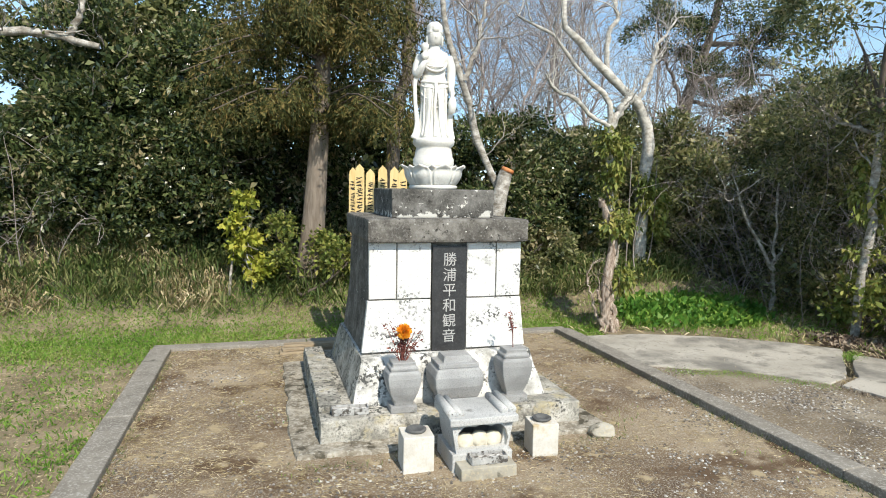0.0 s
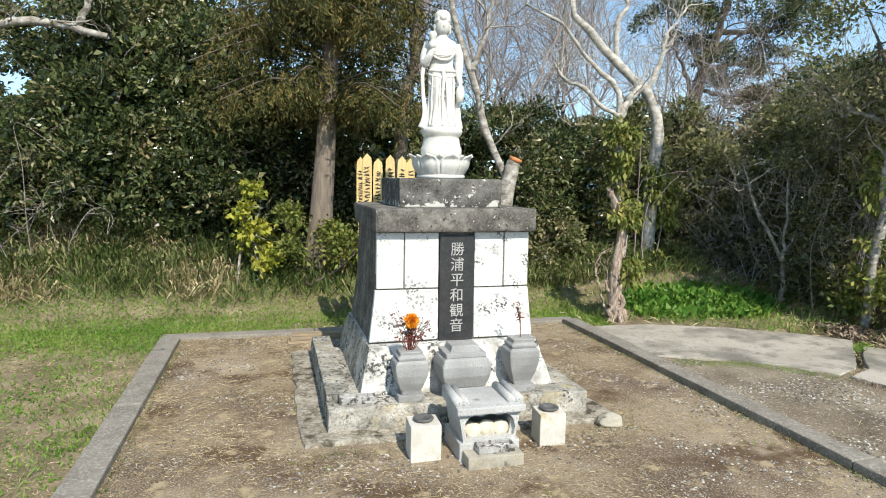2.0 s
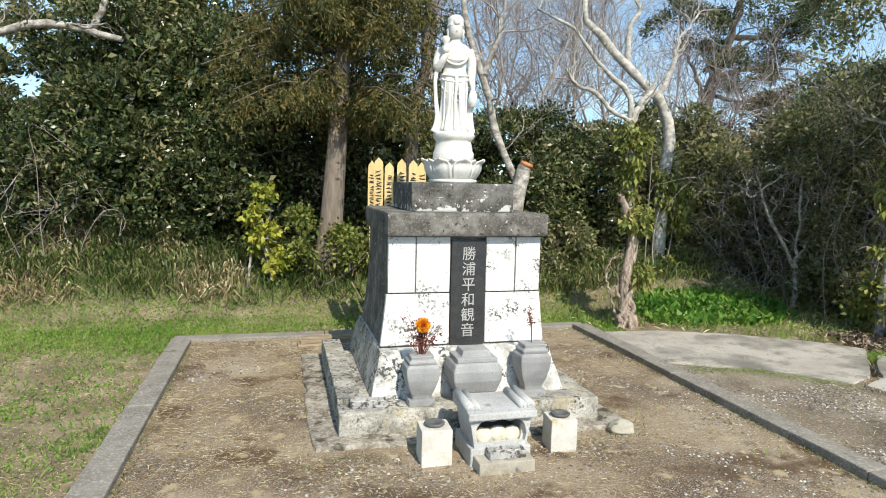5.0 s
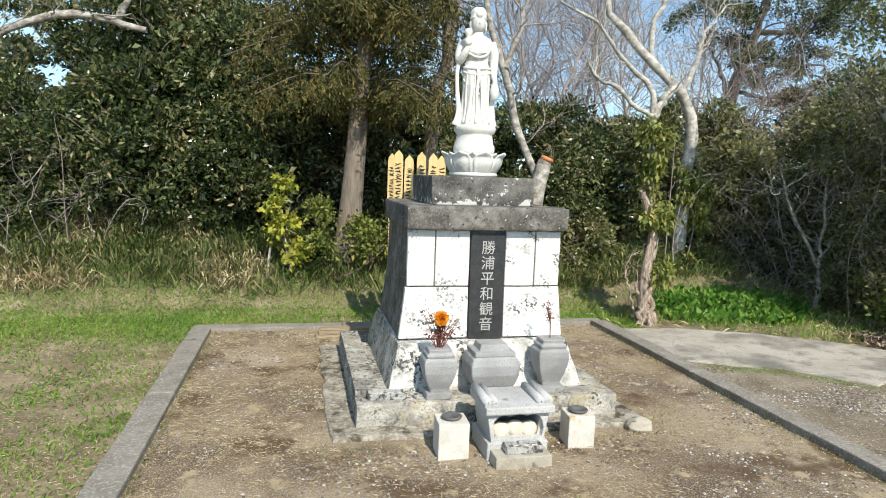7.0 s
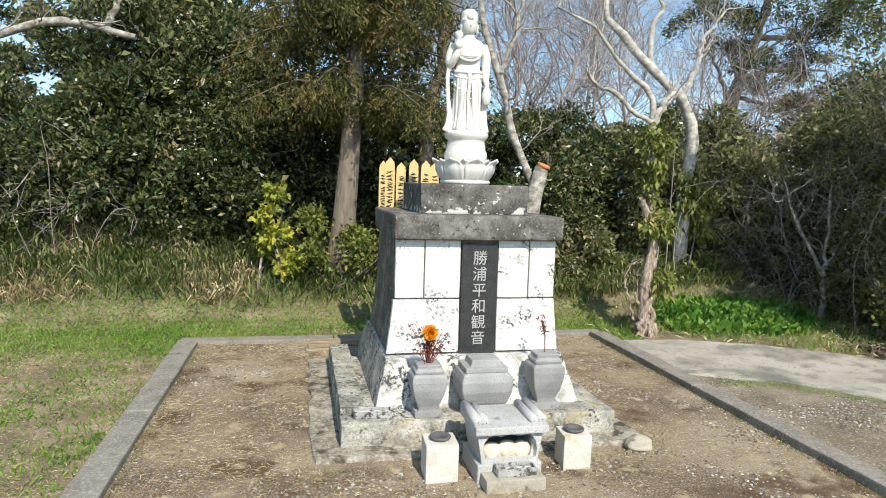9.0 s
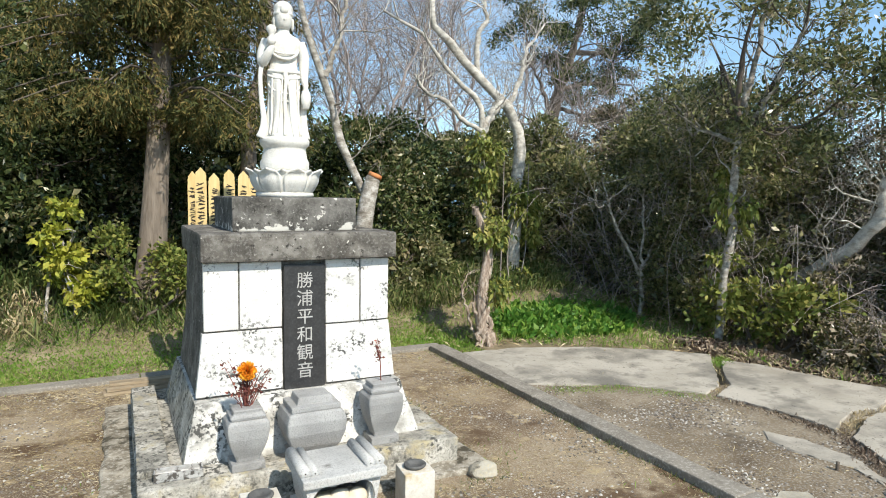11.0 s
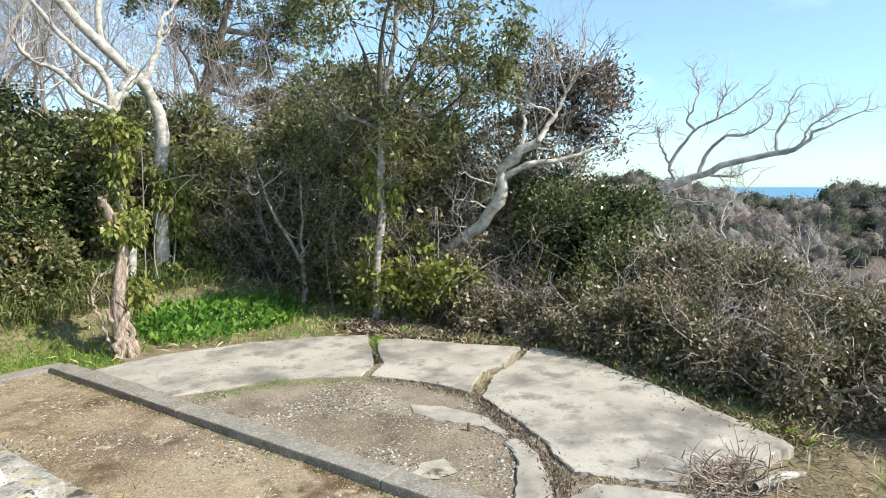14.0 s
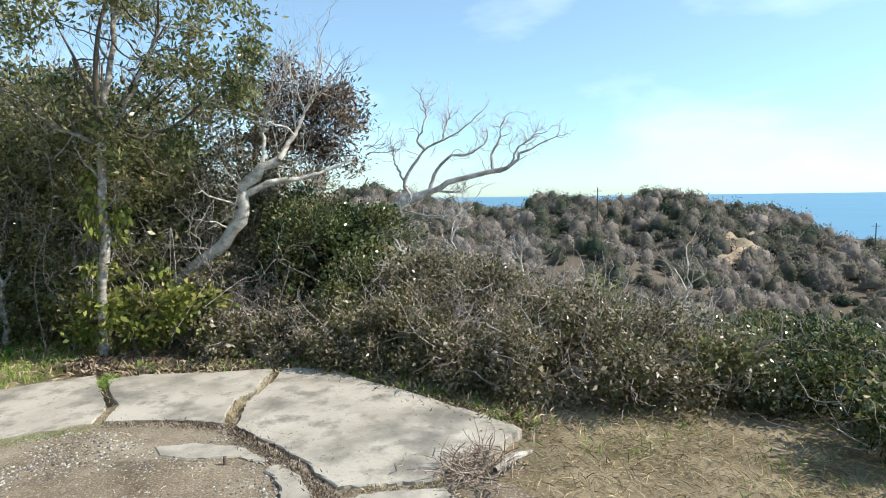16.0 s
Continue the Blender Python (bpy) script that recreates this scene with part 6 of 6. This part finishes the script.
blades("lawn_grass", 330000, (-6.5, 4.0, 1.5, 9.3), 0.05, "blade", "short patchy green lawn grass", 121, lawn_keep, lean=0.75, width=0.2)
blades("lawn_clover", 30000, (-6.5, -1.3, 2.0, 9.0), 0.028, "herb", "low clover patches in the lawn", 1211, lambda x, y, r: r.random(len(x)) < 0.12 + 0.6 * (ripple(x, y, 2.3) > 0.6) + smoothstep(6.9, 8.0, y), lean=1.0, flat=0.5, width=0.6, category="clover")
blades("bank_grass", 38000, (-6.5, 3.4, 8.5, 10.6), 0.56, "tall", "long arching green and straw grass on the bank", 122, lambda x, y, r: r.random(len(x)) < smoothstep(8.5, 9.3, y + 0.3 * ripple(x, y, 2.0)) * (0.55 + 0.45 * ripple(x, y, 3.3)), lean=0.45, width=0.03, droop=0.55)
blades("bank_grass", 5000, (2.6, 6.6, 8.7, 9.6), 0.38, "tall", "long arching grass below the shrubs", 123, None, lean=0.4, width=0.05, droop=0.4)
blades("dry_bank_grass", 9000, (-6.5, -0.6, 8.7, 10.5), 0.40, "straw", "dry straw grass hanging on the bank", 124, lambda x, y, r: ripple(x + 1, y, 2.1) > -0.15, lean=0.6, width=0.04, droop=0.5)
blades("herb_patch", 7000, (4.6, 6.9, 7.1, 8.5), 0.16, "herb", "bright green broad-leaved herbs", 125, lambda x, y, r: (y > 7.15 + 0.55 * np.maximum(0, 5.2 - x)) & (r.random(len(x)) < np.exp(-((x - 5.7) / 1.0) ** 2 - ((y - 7.75) / 0.55) ** 2) * (1.0 + 0.5 * ripple(x, y, 3.0))), lean=0.7, width=0.35, category="herbs")
blades("edge_grass", 9000, (3.7, 8.4, 6.2, 9.0), 0.11, "blade", "rough grass beyond the slabs", 126, lambda x, y, r: y > 7.25 - np.maximum(0, x - 4.4) * 0.72 + 0.05, lean=0.6)
blades("edge_straw", 6000, (3.7, 8.2, 6.0, 9.0), 0.14, "straw", "dry straw beyond the slabs", 127, lambda x, y, r: (y > 7.22 - np.maximum(0, x - 4.4) * 0.78) & (r.random(len(x)) < 0.25 + 0.75 * smoothstep(6.0, 7.2, x)), lean=0.9, flat=0.4)
blades("lawn_straw", 130000, (-6.5, -1.26, 1.0, 8.4), 0.036, "straw", "dry straw and dead grass on the lawn", 1271, lambda x, y, r: r.random(len(x)) < 0.6 - 0.45 * smoothstep(6.3, 8.0, y - 0.35 * ripple(x, y, 1.1)) + 0.4 * ripple(x, y, 1.9), lean=1.0, flat=0.7)
blades("lawn_straw", 14000, (-1.3, 4.0, 7.44, 8.9), 0.06, "straw", "dry straw and dead grass behind the kerb", 1272, lambda x, y, r: r.random(len(x)) < 0.75 - 0.6 * smoothstep(7.5, 8.2, y), lean=1.0, flat=0.7)
blades("yard_straw", 120000, (-1.05, 3.36, 1.0, 7.25), 0.045, "straw", "dry straw strewn over the soil", 128, lambda x, y, r: ~((x > 0.1) & (x < 2.3) & (y > 4.1) & (y < 6.5)) & (r.random(len(x)) < 0.32 + 0.5 * ripple(x, y, 2.2) + 0.25 * smoothstep(1.5, -0.5, x)), lean=1.0, flat=0.8, width=0.07, z=0.018)
blades("yard_weeds", 1500, (-1.05, 3.36, 3.0, 7.25), 0.05, "blade", "sparse green weeds in the soil", 129, lambda x, y, r: ~((x > 0.1) & (x < 2.35) & (y > 4.1) & (y < 6.5)) & (ripple(x, y, 3.1) > 0.55), lean=0.6, z=0.01)
blades("gravel_weeds", 2500, (3.55, 5.4, 1.0, 6.3), 0.05, "straw", "dry weeds in the gravel", 130, lambda x, y, r: (ripple(x, y, 2.7) > 0.2) & (x < 5.2), lean=0.9, flat=0.6, z=0.035)


def along(name, path, n, spread, height, mat, label, seed, lean=0.7, width=0.1, z=None, flat=0.0):
    """Blades strewn along a way over the ground."""
    rng = np.random.default_rng(seed)
    pts = np.array(path, float)
    seg = rng.integers(0, len(pts) - 1, n)
    t = rng.random(n)[:, None]
    q = pts[seg] * (1 - t) + pts[seg + 1] * t + rng.normal(0, spread, (n, 2))
    p = np.column_stack([q, ground_z(q[:, 0], q[:, 1]) if z is None else np.full(n, z)])
    d = rng.normal(0, lean, (n, 3))
    d[:, 2] = 1 - flat
    bag = Bag()
    bag.leaves(p, d, height * rng.uniform(0.5, 1.3, n), width, rng, 0.1, 0.2)
    return tagged(link(name, bag.mesh(name), M[mat]), label, "grass", kind="stuff")


OUTER = [(6.45, 5.75), (6.68, 4.6), (6.85, 3.7), (6.62, 2.9), (6.2, 2.2), (5.85, 1.65), (5.5, 1.15)]
along("slab_edge_grass", OUTER, 900, 0.11, 0.14, "blade", "grass fringe along the slabs", 141)
along("slab_edge_straw", OUTER, 5000, 0.16, 0.15, "hay", "dry straw fringe along the slabs", 142, 0.9, 0.08, flat=0.3)
along("leaf_litter", [(6.6, 6.3), (6.6, 5.5), (6.75, 4.6), (6.95, 3.8), (6.7, 2.9)], 8000, 0.15, 0.08, "brown", "dead brown leaves heaped along the slab", 143, 1.0, 0.5)
along("crack_grass", [(6.1, 5.52), (5.8, 5.26)], 420, 0.05, 0.07, "blade", "grass tufts in a crack", 144, z=0.03)
along("crack_grass", [(5.8, 5.26), (5.3, 4.8), (4.93, 4.6)], 260, 0.03, 0.05, "straw", "dry tufts in a crack", 1441, z=0.03)
along("crack_grass", [(6.63, 3.87), (5.85, 3.73), (5.55, 3.74), (5.03, 3.53)], 500, 0.03, 0.06, "straw", "dry tufts in a crack", 145, z=0.03)
along("crack_grass", [(4.95, 3.45), (4.7, 3.1), (4.47, 2.8), (4.1, 2.35), (3.8, 2.2)], 1500, 0.05, 0.07, "brown", "withered grass in the wide crack", 146, z=0.02)
along("crack_grass", [(4.1, 2.2), (4.28, 1.65), (4.6, 1.6)], 300, 0.02, 0.06, "straw", "dry tufts in a crack", 147, z=0.03)
along("crack_grass", [(4.9, 4.55), (4.98, 4.0), (5.0, 3.5)], 700, 0.05, 0.06, "brown", "dead stalks along the broken edge", 148, z=0.03)
along("slab_edge_moss", [(3.7, 5.35), (4.3, 5.15), (4.85, 4.6)], 1500, 0.07, 0.035, "blade", "short weeds along the slab's broken edge", 1481, z=0.035)
along("kerb_weeds", [(3.32, 1.5), (3.32, 7.2)], 700, 0.02, 0.05, "tall", "weeds along the kerb", 149, z=0.01)
along("kerb_weeds", [(-1.02, 2.5), (-1.02, 7.2)], 500, 0.02, 0.05, "tall", "weeds along the kerb", 150, z=0.01)
along("footing_weeds", [(0.1, 4.06), (2.36, 4.06), (2.4, 6.0)], 500, 0.05, 0.05, "tall", "weeds round the footing", 151, z=0.01)
blades("dry_grass", 15000, (3.2, 6.9, -3.0, 2.2), 0.10, "hay", "greyed dead grass beyond the slabs", 1521, lambda x, y, r: (y < 1.25 - 0.4 * np.abs(x - 4.9)) | (x > 5.42 + 0.62 * np.maximum(0, y - 1.2)), lean=1.0, flat=0.5, width=0.05)
blades("dry_grass", 30000, (3.2, 6.9, -3.0, 2.2), 0.12, "straw", "matted dry grass beyond the slabs", 152, lambda x, y, r: (r.random(len(x)) < 0.4 + 0.6 * ripple(x, y, 2.6)) & ((y < 1.25 - 0.4 * np.abs(x - 4.9)) | (x > 5.42 + 0.62 * np.maximum(0, y - 1.2))), lean=1.0, flat=0.6, width=0.04)
blades("dry_grass", 1500, (4.2, 6.4, -3.0, 1.2), 0.09, "blade", "green tufts in the dry grass", 153, lambda x, y, r: ripple(x, y, 2.4) > 0.2, lean=0.6)

rng = np.random.default_rng(161)
pile = thing("brush_pile", "heap of dead twigs at the slab's corner", "brush pile", at=(4.6, 1.42, 0))
bag = Bag()
for i in range(260):
    p = np.array([rng.normal(4.55, 0.15), rng.normal(1.45, 0.13), rng.uniform(0.02, 0.13)])
    grow(bag, p, rng.normal(size=3) * [1, 1, 0.5], rng.uniform(0.08, 0.26), 0.005, 0, rng, 0.3, 0.0, 0, sides=4)
at_world(tagged(link("twig_mass", bag.mesh("twigs"), M["torn"]), kind="stuff"), pile)
bag = Bag()
bag.tube([(4.45, 1.32, 0.1), (4.65, 1.22, 0.11), (4.85, 1.12, 0.07)], [0.02, 0.03, 0.018], 8)
at_world(link("branch", bag.mesh("branch"), M["pale"], label="pale dead branch"), pile)

# pebbles
def pebbles(name, n, x0, x1, y0, y1, z, size, seed, label, keep=None):
    rng = np.random.default_rng(seed)
    x, y = rng.uniform(x0, x1, n), rng.uniform(y0, y1, n)
    if keep is not None:
        k = keep(x, y)
        x, y = x[k], y[k]
    n = len(x)
    r = size * rng.uniform(0.5, 1.5, n) ** 1.5
    c = np.array([(-1, -1, 0), (1, -1, 0), (1, 1, 0), (-1, 1, 0), (-0.6, -0.6, 1), (0.6, -0.6, 1), (0.6, 0.6, 1), (-0.6, 0.6, 1)], float)
    a = rng.uniform(0, 6.28, n)
    v = c[None] * r[:, None, None] * rng.uniform(0.5, 1.2, (n, 8, 3)) * [1, 1, 0.8]
    vx = v[..., 0] * np.cos(a)[:, None] - v[..., 1] * np.sin(a)[:, None]
    vy = v[..., 0] * np.sin(a)[:, None] + v[..., 1] * np.cos(a)[:, None]
    v = np.stack([vx + x[:, None], vy + y[:, None], v[..., 2] + z], -1).reshape(-1, 3)
    f = np.array([(4, 5, 6, 7), (0, 1, 5, 4), (1, 2, 6, 5), (2, 3, 7, 6), (3, 0, 4, 7)])
    bag = Bag()
    bag.add(v, (f[None] + 8 * np.arange(n)[:, None, None]).reshape(-1, 4))
    return tagged(link(name, bag.mesh(name), M["pebble"]), label, "pebbles", kind="stuff")


pebbles("yard_pebbles", 24000, -1.05, 3.36, 1.0, 7.2, 0.008, 0.0062, 171, "small grey and white pebbles on the soil", lambda x, y: ~((x > 0.15) & (x < 2.3) & (y > 4.12) & (y < 6.5)))
pebbles("gravel_pebbles", 17000, 3.55, 5.2, 0.6, 6.2, 0.03, 0.0065, 172, "pale gravel stones", lambda x, y: x < 3.7 + np.interp(y, [0.6, 1.2, 2.2, 3.1, 3.9, 4.8, 5.4, 6.2], [0.2, 0.6, 0.75, 1.2, 1.45, 1.4, 0.9, 0.1]))
peg = thing("iron_peg", "short rusty iron peg standing in the gravel", "peg", at=(4.36, 3.17, 0.02))
bag = Bag()
bag.tube([(0, 0, 0), (0, 0, 0.06), (0.003, 0, 0.075), (0.003, 0, 0.076)], [0.012, 0.012, 0.012, 0.001], 8)
link("rod", bag.mesh("rod"), M["dim"], peg)
